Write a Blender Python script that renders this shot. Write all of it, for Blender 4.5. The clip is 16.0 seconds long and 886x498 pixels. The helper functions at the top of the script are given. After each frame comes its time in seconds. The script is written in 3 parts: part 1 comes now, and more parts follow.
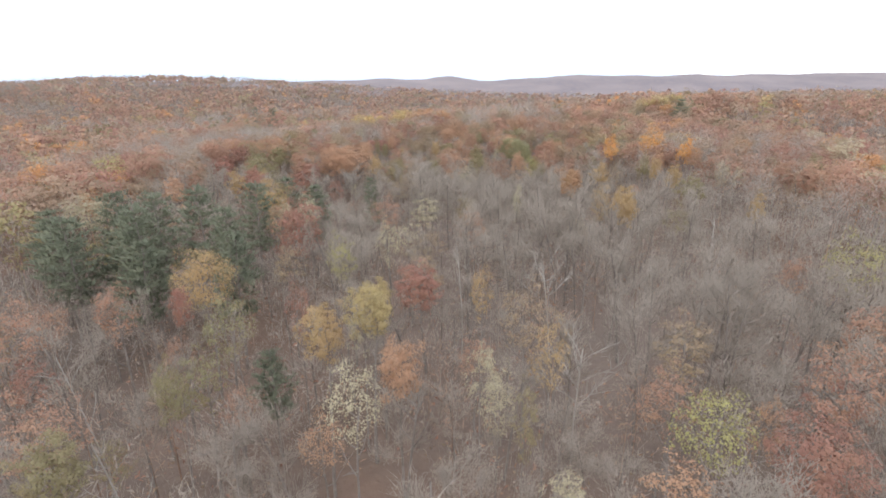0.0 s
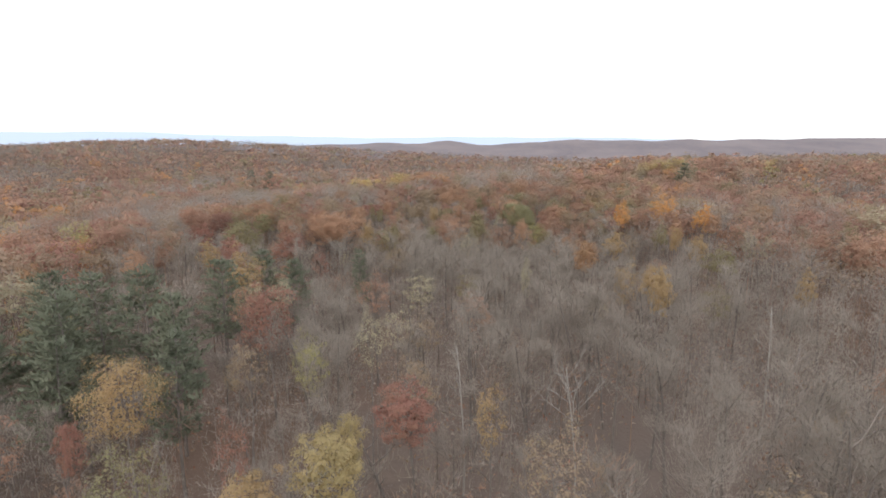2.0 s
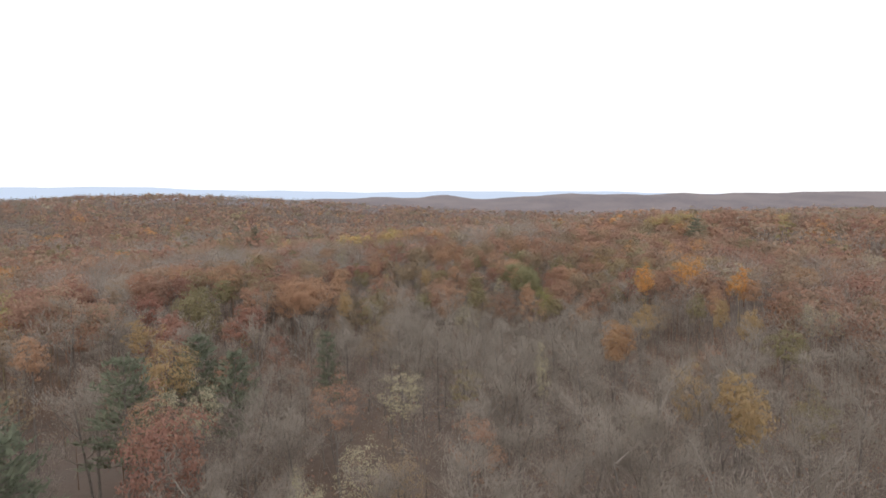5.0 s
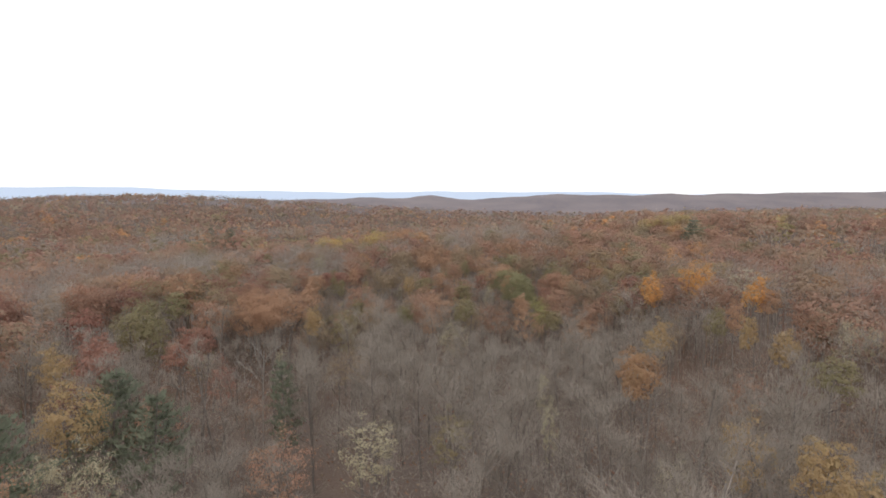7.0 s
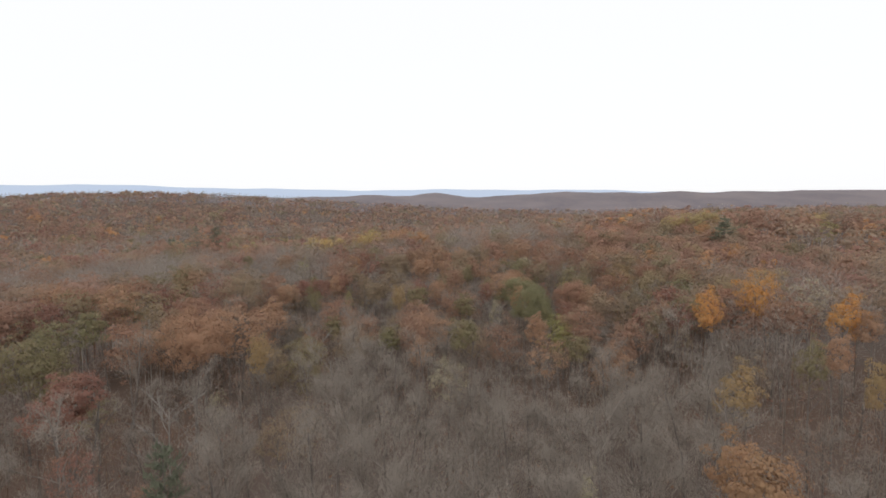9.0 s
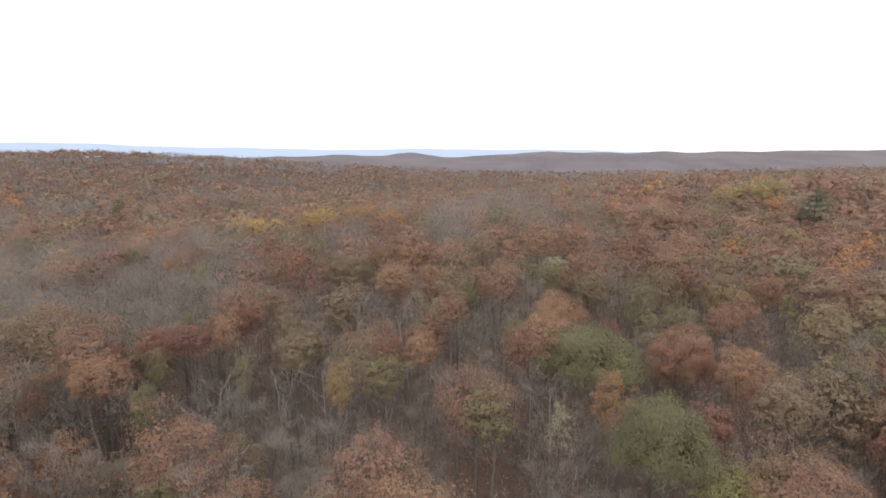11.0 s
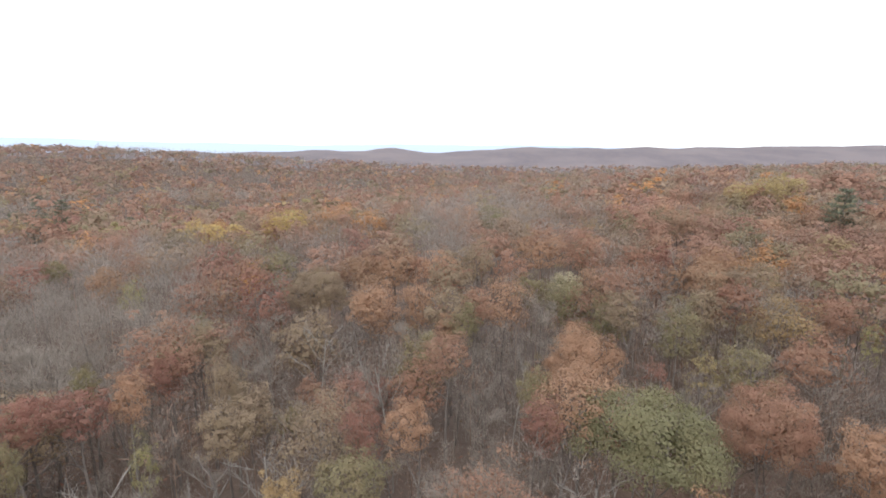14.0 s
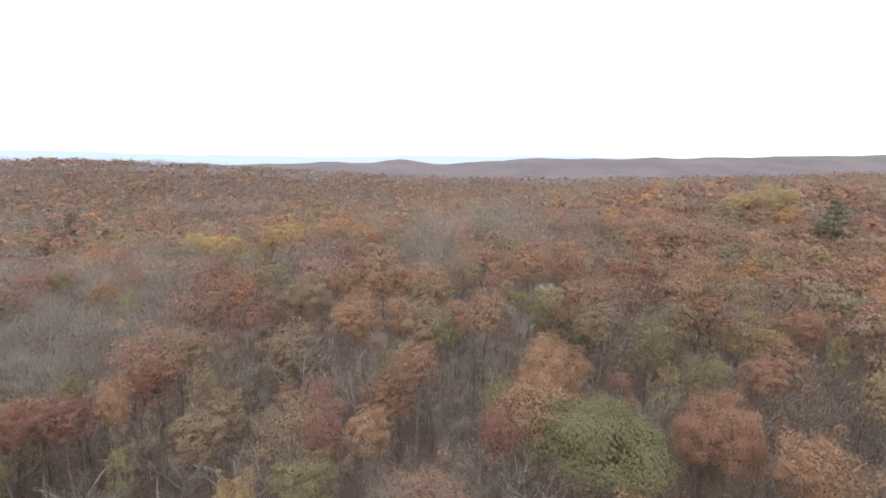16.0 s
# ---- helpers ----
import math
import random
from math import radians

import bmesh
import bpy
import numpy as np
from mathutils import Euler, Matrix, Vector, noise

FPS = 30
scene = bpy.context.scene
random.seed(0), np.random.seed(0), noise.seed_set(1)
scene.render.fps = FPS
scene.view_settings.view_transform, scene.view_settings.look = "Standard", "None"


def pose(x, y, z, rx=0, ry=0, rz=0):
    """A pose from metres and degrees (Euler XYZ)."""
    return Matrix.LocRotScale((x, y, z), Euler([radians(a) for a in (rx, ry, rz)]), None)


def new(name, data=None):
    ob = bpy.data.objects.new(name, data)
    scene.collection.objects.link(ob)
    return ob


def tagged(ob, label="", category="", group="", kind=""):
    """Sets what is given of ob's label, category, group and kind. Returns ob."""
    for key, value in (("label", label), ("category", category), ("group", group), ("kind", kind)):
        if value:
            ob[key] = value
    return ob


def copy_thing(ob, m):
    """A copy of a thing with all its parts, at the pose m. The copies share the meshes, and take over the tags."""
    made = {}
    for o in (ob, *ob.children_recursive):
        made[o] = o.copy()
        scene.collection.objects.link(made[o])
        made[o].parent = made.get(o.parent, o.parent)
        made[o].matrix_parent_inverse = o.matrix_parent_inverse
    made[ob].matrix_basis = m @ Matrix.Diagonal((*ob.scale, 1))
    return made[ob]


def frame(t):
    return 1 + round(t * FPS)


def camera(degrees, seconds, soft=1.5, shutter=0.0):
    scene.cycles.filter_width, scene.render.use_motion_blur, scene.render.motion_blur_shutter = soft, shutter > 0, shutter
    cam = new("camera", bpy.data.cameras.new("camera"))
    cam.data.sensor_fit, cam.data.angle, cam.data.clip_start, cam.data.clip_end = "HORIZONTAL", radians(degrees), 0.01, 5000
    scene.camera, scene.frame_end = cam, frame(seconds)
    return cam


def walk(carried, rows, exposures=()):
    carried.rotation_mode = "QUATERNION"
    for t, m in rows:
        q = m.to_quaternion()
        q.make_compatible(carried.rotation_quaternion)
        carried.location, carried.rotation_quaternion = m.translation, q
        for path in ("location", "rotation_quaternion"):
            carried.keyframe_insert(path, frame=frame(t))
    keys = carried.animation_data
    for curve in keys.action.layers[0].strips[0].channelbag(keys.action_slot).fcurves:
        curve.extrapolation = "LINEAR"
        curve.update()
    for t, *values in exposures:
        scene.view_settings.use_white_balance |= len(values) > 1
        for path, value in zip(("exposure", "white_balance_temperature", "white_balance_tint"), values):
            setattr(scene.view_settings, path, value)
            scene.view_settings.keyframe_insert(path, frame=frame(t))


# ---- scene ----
# ---- camera ----
cam = camera(83.5, 16.0, soft=1.7)
walk(cam, [
    (0, pose(-0.47, -0.07, 36.33, 72.46, 0.44, -0.49)),
    (0.1, pose(-0.48, 0.60, 36.33, 72.9, 0.43, -0.49)),
    (0.2, pose(-0.49, 1.26, 36.34, 73.9, 0.42, -0.50)),
    (0.3, pose(-0.50, 1.92, 36.35, 75.3, 0.40, -0.51)),
    (0.4, pose(-0.51, 2.58, 36.36, 76.6, 0.38, -0.52)),
    (0.5, pose(-0.51, 3.24, 36.36, 77.79, 0.35, -0.54)),
    (0.7, pose(-0.48, 4.35, 36.35, 78.9, 0.34, -0.55)),
    (1, pose(-0.43, 5.86, 36.33, 79.36, 0.33, -0.57)),
    (1.5, pose(-0.30, 8.84, 36.41, 79.35, 0.33, -0.60)),
    (2, pose(-0.12, 11.60, 36.51, 79.34, 0.32, -0.57)),
    (2.5, pose(0.05, 14.79, 36.62, 79.33, 0.35, -0.60)),
    (3, pose(0.18, 17.74, 36.73, 79.39, 0.38, -0.62)),
    (3.1, pose(0.19, 18.26, 36.75, 80.1, 0.38, -0.62)),
    (3.2, pose(0.20, 18.76, 36.77, 81.4, 0.38, -0.62)),
    (3.3, pose(0.22, 19.25, 36.80, 82.9, 0.38, -0.63)),
    (3.4, pose(0.23, 19.72, 36.82, 84.4, 0.38, -0.63)),
    (3.5, pose(0.24, 20.17, 36.84, 85.36, 0.38, -0.63)),
    (4, pose(0.40, 23.00, 36.95, 85.40, 0.41, -0.66)),
    (6.5, pose(1.52, 38.10, 37.20, 85.48, 0.46, -2.05)),
    (7, pose(1.72, 40.92, 37.34, 85.47, 0.45, -2.46)),
    (7.5, pose(1.81, 43.84, 37.46, 85.46, 0.43, -2.89)),
    (8, pose(2.04, 46.78, 37.49, 85.50, 0.45, -3.25)),
    (8.5, pose(3.07, 52.33, 37.23, 85.53, 0.43, -2.80)),
    (9, pose(4.41, 61.63, 36.93, 85.25, 0.42, -1.75)),
    (9.2, pose(4.90, 65.60, 36.86, 85.10, 0.40, -1.45)),
    (10.2, pose(5.20, 94.50, 37.80, 82.90, 0.38, -2.60)),
    (11.3, pose(4.16, 122.48, 38.88, 80.08, 0.35, -5.36)),
    (11.5, pose(3.96, 125.39, 38.91, 79.74, 0.32, -5.80)),
    (12, pose(3.48, 131.65, 38.94, 78.75, 0.28, -7.07)),
    (12.5, pose(3.37, 132.94, 38.87, 79.00, 0.25, -7.49)),
    (13, pose(3.63, 134.34, 38.83, 79.08, 0.25, -7.61)),
    (13.5, pose(4.15, 134.03, 38.77, 79.89, 0.28, -7.29)),
    (14, pose(4.86, 133.55, 38.93, 80.17, 0.37, -6.78)),
    (14.5, pose(5.71, 133.20, 39.26, 80.21, 0.51, -6.21)),
    (15, pose(6.69, 132.64, 39.64, 80.18, 0.60, -5.67)),
    (15.5, pose(7.74, 131.88, 39.70, 80.80, 0.60, -5.70)),
    (16, pose(8.75, 130.94, 39.57, 81.40, 0.57, -5.59)),
], exposures=[(0, 0.86, 6150, 10), (0.5, 0.84, 6150, 10), (1, 0.46, 6250, 10), (2.5, 0.42, 6350, 10), (3, 0.42, 6350, 10), (3.5, 0.38, 6450, 10), (4, 0.18, 6500, 10), (8, 0.1, 6500, 10), (9, -0.1, 6500, 10), (9.2, -0.1, 6500, 10), (11.3, 0.3, 6300, 10), (12, 0.5, 6200, 10), (14, 0.56, 6200, 10), (16, 0.48, 6250, 10)])

# ---- overcast sky and a weak, wide sun ----
SUN_TURN, SUN_UP = radians(200), radians(48)
world = bpy.data.worlds.new("overcast_sky")
scene.world = world
world.use_nodes = True
wn, wl = world.node_tree.nodes, world.node_tree.links
wn.clear()
sky = wn.new("ShaderNodeTexSky")
sky.sky_type, sky.sun_disc = "NISHITA", False
sky.sun_elevation, sky.sun_rotation = SUN_UP, SUN_TURN
sky.air_density, sky.dust_density = 1.0, 3.0
bg_sky, bg_cloud = wn.new("ShaderNodeBackground"), wn.new("ShaderNodeBackground")
bg_sky.inputs["Strength"].default_value = 0.08
bg_cloud.inputs["Color"].default_value = (0.985, 0.99, 1.0, 1)
bg_cloud.inputs["Strength"].default_value = 1.22
cover, wout = wn.new("ShaderNodeMixShader"), wn.new("ShaderNodeOutputWorld")
cover.inputs[0].default_value = 0.86
wl.new(sky.outputs[0], bg_sky.inputs["Color"])
wl.new(bg_sky.outputs[0], cover.inputs[1])
wl.new(bg_cloud.outputs[0], cover.inputs[2])
wl.new(cover.outputs[0], wout.inputs["Surface"])

sun = new("sun", bpy.data.lights.new("sun", "SUN"))
sun.data.energy, sun.data.angle, sun.data.color = 0.7, radians(30), (1.0, 0.95, 0.88)
sun.rotation_euler = (radians(42), 0, radians(-20))
sun.location = (0, 0, 200)


# ---- materials ----
def shade_nodes(name, rough=0.85):
    mat = bpy.data.materials.new(name)
    mat.use_nodes = True
    nodes, links = mat.node_tree.nodes, mat.node_tree.links
    bsdf = nodes["Principled BSDF"]
    bsdf.inputs["Roughness"].default_value = rough
    bsdf.inputs["Specular IOR Level"].default_value = 0.15
    return mat, nodes, links, bsdf


def mix_rgb(nodes, links, fac, a, b, mode="MIX"):
    """A colour mix; fac, a and b are sockets or values."""
    m = nodes.new("ShaderNodeMix")
    m.data_type, m.blend_type = "RGBA", mode
    for socket, v in ((m.inputs[0], fac), (m.inputs[6], a), (m.inputs[7], b)):
        if hasattr(v, "is_linked"):
            links.new(v, socket)
        else:
            socket.default_value = v if isinstance(v, (int, float)) else (*v, 1)
    return m.outputs[2]


def noise_out(nodes, links, scale, detail=3.0, space="Object"):
    co, n = nodes.new("ShaderNodeTexCoord"), nodes.new("ShaderNodeTexNoise")
    n.inputs["Scale"].default_value, n.inputs["Detail"].default_value = scale, detail
    links.new(co.outputs[space], n.inputs["Vector"])
    return n.outputs["Fac"]


def ramp(nodes, links, socket, lo, hi, a=0.0, b=1.0):
    r = nodes.new("ShaderNodeMapRange")
    for k, v in zip((1, 2, 3, 4), (lo, hi, a, b)):
        r.inputs[k].default_value = v
    links.new(socket, r.inputs[0])
    return r.outputs[0]


def leaf_mottle(nodes, links, bsdf, col, tone, scale):
    """Clump by clump and leaf by leaf lights and darks, with relief."""
    grain = noise_out(nodes, links, scale, 4)
    fine = ramp(nodes, links, grain, 0.34, 0.66, 0.9, 1.12)
    mul = nodes.new("ShaderNodeMath")
    mul.operation = "MULTIPLY"
    links.new(tone, mul.inputs[0])
    links.new(fine, mul.inputs[1])
    comb = nodes.new("ShaderNodeCombineColor")
    for i in range(3):
        links.new(mul.outputs[0], comb.inputs[i])
    bump = nodes.new("ShaderNodeBump")
    bump.inputs["Strength"].default_value, bump.inputs["Distance"].default_value = 0.15, 0.5 / scale
    links.new(grain, bump.inputs["Height"])
    links.new(bump.outputs[0], bsdf.inputs["Normal"])
    return mix_rgb(nodes, links, 1.0, col, comb.outputs[0], "MULTIPLY")


def foliage(name, a, b, c):
    """Leaves: a and b tree by tree, c in patches of one crown, and each leaf clump a little lighter or darker."""
    mat, nodes, links, bsdf = shade_nodes(name, 0.8)
    info, geo = nodes.new("ShaderNodeObjectInfo"), nodes.new("ShaderNodeNewGeometry")
    col = mix_rgb(nodes, links, info.outputs["Random"], a, b)
    patch = ramp(nodes, links, noise_out(nodes, links, 0.45), 0.45, 0.65, 0.0, 0.7)
    col = mix_rgb(nodes, links, patch, col, c)
    tone = ramp(nodes, links, geo.outputs["Random Per Island"], 0, 1, 0.93, 1.08)
    col = leaf_mottle(nodes, links, bsdf, col, tone, 3.2)
    links.new(col, bsdf.inputs["Base Color"])
    thin_leaf(nodes, links, bsdf, col)
    return mat


def thin_leaf(nodes, links, bsdf, col, share=0.4):
    """Leaves let part of the light through."""
    tl, mx = nodes.new("ShaderNodeBsdfTranslucent"), nodes.new("ShaderNodeMixShader")
    mx.inputs[0].default_value = share
    links.new(col, tl.inputs["Color"])
    links.new(bsdf.outputs[0], mx.inputs[1])
    links.new(tl.outputs[0], mx.inputs[2])
    links.new(mx.outputs[0], nodes["Material Output"].inputs["Surface"])


def bark(name, a, b, scale=1.5, thin=0.0):
    mat, nodes, links, bsdf = shade_nodes(name, 0.9)
    info, geo = nodes.new("ShaderNodeObjectInfo"), nodes.new("ShaderNodeNewGeometry")
    col = mix_rgb(nodes, links, ramp(nodes, links, noise_out(nodes, links, scale), 0.35, 0.65), a, b)
    dark = tuple(v * 0.6 for v in a)
    col = mix_rgb(nodes, links, ramp(nodes, links, info.outputs["Random"], 0, 1, 0, 0.5), col, dark)
    col = mix_rgb(nodes, links, ramp(nodes, links, geo.outputs["Random Per Island"], 0, 1, 0, 0.2), col, dark)
    links.new(col, bsdf.inputs["Base Color"])
    bump = nodes.new("ShaderNodeBump")
    bump.inputs["Strength"].default_value = 0.4
    links.new(noise_out(nodes, links, scale * 6), bump.inputs["Height"])
    links.new(bump.outputs[0], bsdf.inputs["Normal"])
    if thin:
        thin_leaf(nodes, links, bsdf, col, thin)
    return mat


def toned(name):
    """Far woods: each tree carries its own leaf colour, with painted haze far off; each clump is a little lighter or
    darker.
    """
    mat, nodes, links, bsdf = shade_nodes(name, 0.85)
    att, geo = nodes.new("ShaderNodeAttribute"), nodes.new("ShaderNodeNewGeometry")
    att.attribute_name = "leaf_colour"
    tone = ramp(nodes, links, geo.outputs["Random Per Island"], 0, 1, 0.94, 1.08)
    col = leaf_mottle(nodes, links, bsdf, att.outputs["Color"], tone, 1.3)
    links.new(col, bsdf.inputs["Base Color"])
    thin_leaf(nodes, links, bsdf, col, 0.46)
    return mat


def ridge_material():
    mat, nodes, links, bsdf = shade_nodes("haze_tinted_far_slopes", 1.0)
    # bare-wood grey with distance haze painted in: paler and more mauve
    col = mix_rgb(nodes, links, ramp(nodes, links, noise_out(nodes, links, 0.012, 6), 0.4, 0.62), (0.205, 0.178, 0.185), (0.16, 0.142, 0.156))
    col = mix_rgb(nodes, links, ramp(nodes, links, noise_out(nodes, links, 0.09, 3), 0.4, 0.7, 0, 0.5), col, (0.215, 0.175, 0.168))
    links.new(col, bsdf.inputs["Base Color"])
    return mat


def ground_material():
    mat, nodes, links, bsdf = shade_nodes("leaf_litter", 0.95)
    col = mix_rgb(nodes, links, ramp(nodes, links, noise_out(nodes, links, 0.9, 5), 0.35, 0.65), (0.165, 0.12, 0.093), (0.115, 0.085, 0.07))
    col = mix_rgb(nodes, links, ramp(nodes, links, noise_out(nodes, links, 0.05, 3), 0.45, 0.6), col, (0.175, 0.115, 0.085))
    col = mix_rgb(nodes, links, ramp(nodes, links, noise_out(nodes, links, 0.013, 6), 0.4, 0.62), col, (0.17, 0.14, 0.122))
    links.new(col, bsdf.inputs["Base Color"])
    bump = nodes.new("ShaderNodeBump")
    bump.inputs["Strength"].default_value, bump.inputs["Distance"].default_value = 0.8, 0.3
    links.new(noise_out(nodes, links, 2.5, 6), bump.inputs["Height"])
    links.new(bump.outputs[0], bsdf.inputs["Normal"])
    return mat


# leaf colours: two tree by tree, one for patches of a crown
LEAF = {
    "rust": ((0.395, 0.228, 0.158), (0.35, 0.216, 0.156), (0.38, 0.248, 0.162)),
    "brown": ((0.345, 0.262, 0.178), (0.31, 0.232, 0.162), (0.355, 0.275, 0.17)),
    "orange": ((0.60, 0.31, 0.11), (0.55, 0.30, 0.125), (0.56, 0.345, 0.14)),
    "amber": ((0.40, 0.235, 0.135), (0.37, 0.225, 0.13), (0.385, 0.25, 0.14)),
    "pink": ((0.46, 0.285, 0.185), (0.42, 0.265, 0.17), (0.40, 0.245, 0.155)),
    "yellow": ((0.44, 0.35, 0.165), (0.41, 0.32, 0.16), (0.38, 0.32, 0.17)),
    "gold": ((0.42, 0.29, 0.15), (0.39, 0.275, 0.15), (0.41, 0.31, 0.16)),
    "red": ((0.335, 0.168, 0.128), (0.31, 0.168, 0.13), (0.35, 0.208, 0.142)),
    "olive": ((0.25, 0.23, 0.125), (0.28, 0.235, 0.135), (0.30, 0.23, 0.13)),
    "green": ((0.26, 0.243, 0.133), (0.24, 0.227, 0.125), (0.295, 0.256, 0.135)),
    "lime": ((0.38, 0.36, 0.15), (0.36, 0.33, 0.15), (0.35, 0.30, 0.15)),
    "pale": ((0.47, 0.42, 0.29), (0.43, 0.38, 0.26), (0.38, 0.33, 0.23)),
}
LEAF = {k: tuple(tuple(0.97 * c + 0.016 for c in tone) for tone in v) for k, v in LEAF.items()}
LEAF_MAT = {k: foliage(k + "_leaves", *v) for k, v in LEAF.items()}
NEEDLES = foliage("pine_needles", (0.215, 0.232, 0.165), (0.19, 0.208, 0.15), (0.235, 0.24, 0.165))
BARK = bark("grey_brown_bark", (0.28, 0.245, 0.22), (0.20, 0.17, 0.15))
PALE_BARK = bark("bleached_wood", (0.42, 0.39, 0.355), (0.33, 0.30, 0.27))
TWIG = bark("bare_twigs", (0.345, 0.298, 0.262), (0.30, 0.258, 0.226), 0.4)
FINE_TWIG = bark("finest_twigs", (0.42, 0.365, 0.312), (0.37, 0.32, 0.275), 0.4, 0.5)
FAR_WOODS = toned("far_canopy")
GROUND = ground_material()
RIDGE = ridge_material()


# ---- the lie of the land ----
def bell(x, y, cx, cy, sx, sy):
    return np.exp(-((x - cx) / sx) ** 2 - ((y - cy) / sy) ** 2)


def ease(a):
    a = np.clip(a, 0, 1)
    return a * a * (3 - 2 * a)


def land(x, y):
    """Height of the ground, in metres, above the clearing under the first stretch of the flight."""
    x, y = np.asarray(x, float), np.asarray(y, float)
    h = 5.0 + 10.0 * bell(x, y, 360, 520, 210, 120) + 6 * bell(x, y, 620, 560, 260, 160)
    h = h + 40.0 * bell(x, y, -480, 850, 460, 230) + 24.0 * bell(x, y, -450, 500, 150, 140)
    h = h - 9.0 * bell(x, y, -110, 470, 140, 200) + 9.0 * bell(x, y, -100, 470, 70, 50) - 4.0 * bell(x, y, 150, 900, 500, 300)
    h = h + 14.0 * bell(x, y, -116, 308, 27, 25)
    # the wooded rise ahead, highest on its eastern shoulder
    rise = 7.0 * ease((x + 110) / 120) + 7.0 * ease((x - 60) / 95) - 5.0 * ease((x - 155) / 90)
    h = h + rise * ease((y - 165) / 130) * (1 - 0.8 * ease((y - 330) / 170))
    top = 58 + 7 * ease((x - 60) / 330) + 5 * bell(x, 0, -130, 0, 90, 1) + 5 * bell(x, 0, 15, 0, 60, 1) - 6 * bell(x, 0, 160, 0, 70, 1)
    top = top + 1.6 * np.sin(x / 143.0 + 0.7 * np.sin(x / 61.0)) + 0.8 * np.sin(x / 23.0)
    h = h + top * np.exp(-((y - 1250) / 250) ** 2)
    far = np.clip((np.hypot(x, y - 100) - 900) / 600, 0, 1)
    h = h + far * 1.3 * (np.sin(x / 31.0 + 1.3 * np.sin(y / 47.0)) + np.sin(y / 37.0 + 1.7 * np.sin(x / 59.0)))
    near = 1.1 * np.sin(x / 23.0 + 0.6) * np.sin(y / 31.0) + 0.5 * np.sin(x / 9.0 + y / 13.0)
    return h + near


def grid_line(lo, hi, fine_lo, fine_hi, fine, grow):
    mid = list(np.arange(fine_lo, fine_hi + 0.1, fine))
    out, s, v = [], fine, fine_hi
    while v < hi:
        s *= grow
        v += s
        out.append(min(v, hi))
    back, s, v = [], fine, fine_lo
    while v > lo:
        s *= grow
        v -= s
        back.append(max(v, lo))
    return np.array(back[::-1] + mid + out)


def build_ground():
    gx = grid_line(-4600, 4600, -100, 110, 7.0, 1.06)
    gy = grid_line(-1500, 4700, -20, 340, 7.0, 1.035)
    X, Y = np.meshgrid(gx, gy)
    Z = land(X, Y)
    verts = np.stack([X.ravel(), Y.ravel(), Z.ravel()], 1)
    w = len(gx)
    i = np.arange(len(gy) - 1)[:, None] * w + np.arange(w - 1)[None, :]
    faces = np.stack([i, i + 1, i + w + 1, i + w], -1).reshape(-1, 4)
    me = bpy.data.meshes.new("ground")
    me.from_pydata(verts.tolist(), [], faces.tolist())
    me.polygons.foreach_set("use_smooth", np.ones(len(faces), bool))
    me.materials.append(GROUND)
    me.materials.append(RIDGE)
    # ground beyond 930 m takes the slopes with haze in their colour
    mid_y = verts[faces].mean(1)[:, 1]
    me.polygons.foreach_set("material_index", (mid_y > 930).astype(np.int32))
    return tagged(new("ground", me), "brown leaf-littered forest floor rolling to wooded hills", "ground", kind="structure")


build_ground()


# ---- tree building ----
def part(name, me, material, parent, label=""):
    """Links a mesh under a thing."""
    if not me.materials:
        me.materials.append(material)
    ob = new(name, me)
    ob.parent = parent
    return tagged(ob, label)


def mesh_of(name, verts, faces, smooth=False, normals=None):
    """normals: one for each corner, so that a spray of leaves shades as the rounded mass that it is part of."""
    me = bpy.data.meshes.new(name)
    me.from_pydata([tuple(v) for v in verts], [], faces)
    if smooth or normals is not None:
        me.polygons.foreach_set("use_smooth", np.ones(len(faces), bool))
    if normals is not None:
        me.normals_split_custom_set_from_vertices([tuple(n) for n in normals])
    return me


class Wood:
    """Collects tapered, bent tubes."""

    def __init__(self):
        self.v, self.f = [], []

    def tube(self, pts, r0, r1, sides):
        base, n = len(self.v), len(pts)
        for k, p in enumerate(pts):
            a, b = pts[max(k - 1, 0)], pts[min(k + 1, n - 1)]
            d = (b - a).normalized()
            u = d.orthogonal().normalized()
            w = d.cross(u)
            r = r0 + (r1 - r0) * k / (n - 1)
            for s in range(sides):
                t = 2 * math.pi * s / sides
                self.v.append(p + u * (r * math.cos(t)) + w * (r * math.sin(t)))
        for k in range(n - 1):
            for s in range(sides):
                a, b = base + k * sides + s, base + k * sides + (s + 1) % sides
                self.f.append((a, b, b + sides, a + sides))

    def mesh(self, name):
        return mesh_of(name, self.v, self.f, True)


def bend(rng, start, way, length, steps, wander, lift=0.0):
    pts, p, d = [start.copy()], start.copy(), way.normalized()
    for _ in range(steps):
        d = (d + Vector((rng.gauss(0, wander), rng.gauss(0, wander), rng.gauss(0, wander * 0.6) + lift))).normalized()
        p = p + d * (length / steps)
        pts.append(p.copy())
    return pts


def along(pts, t):
    f = t * (len(pts) - 1)
    i = min(int(f), len(pts) - 2)
    return pts[i].lerp(pts[i + 1], f - i), (pts[i + 1] - pts[i]).normalized()


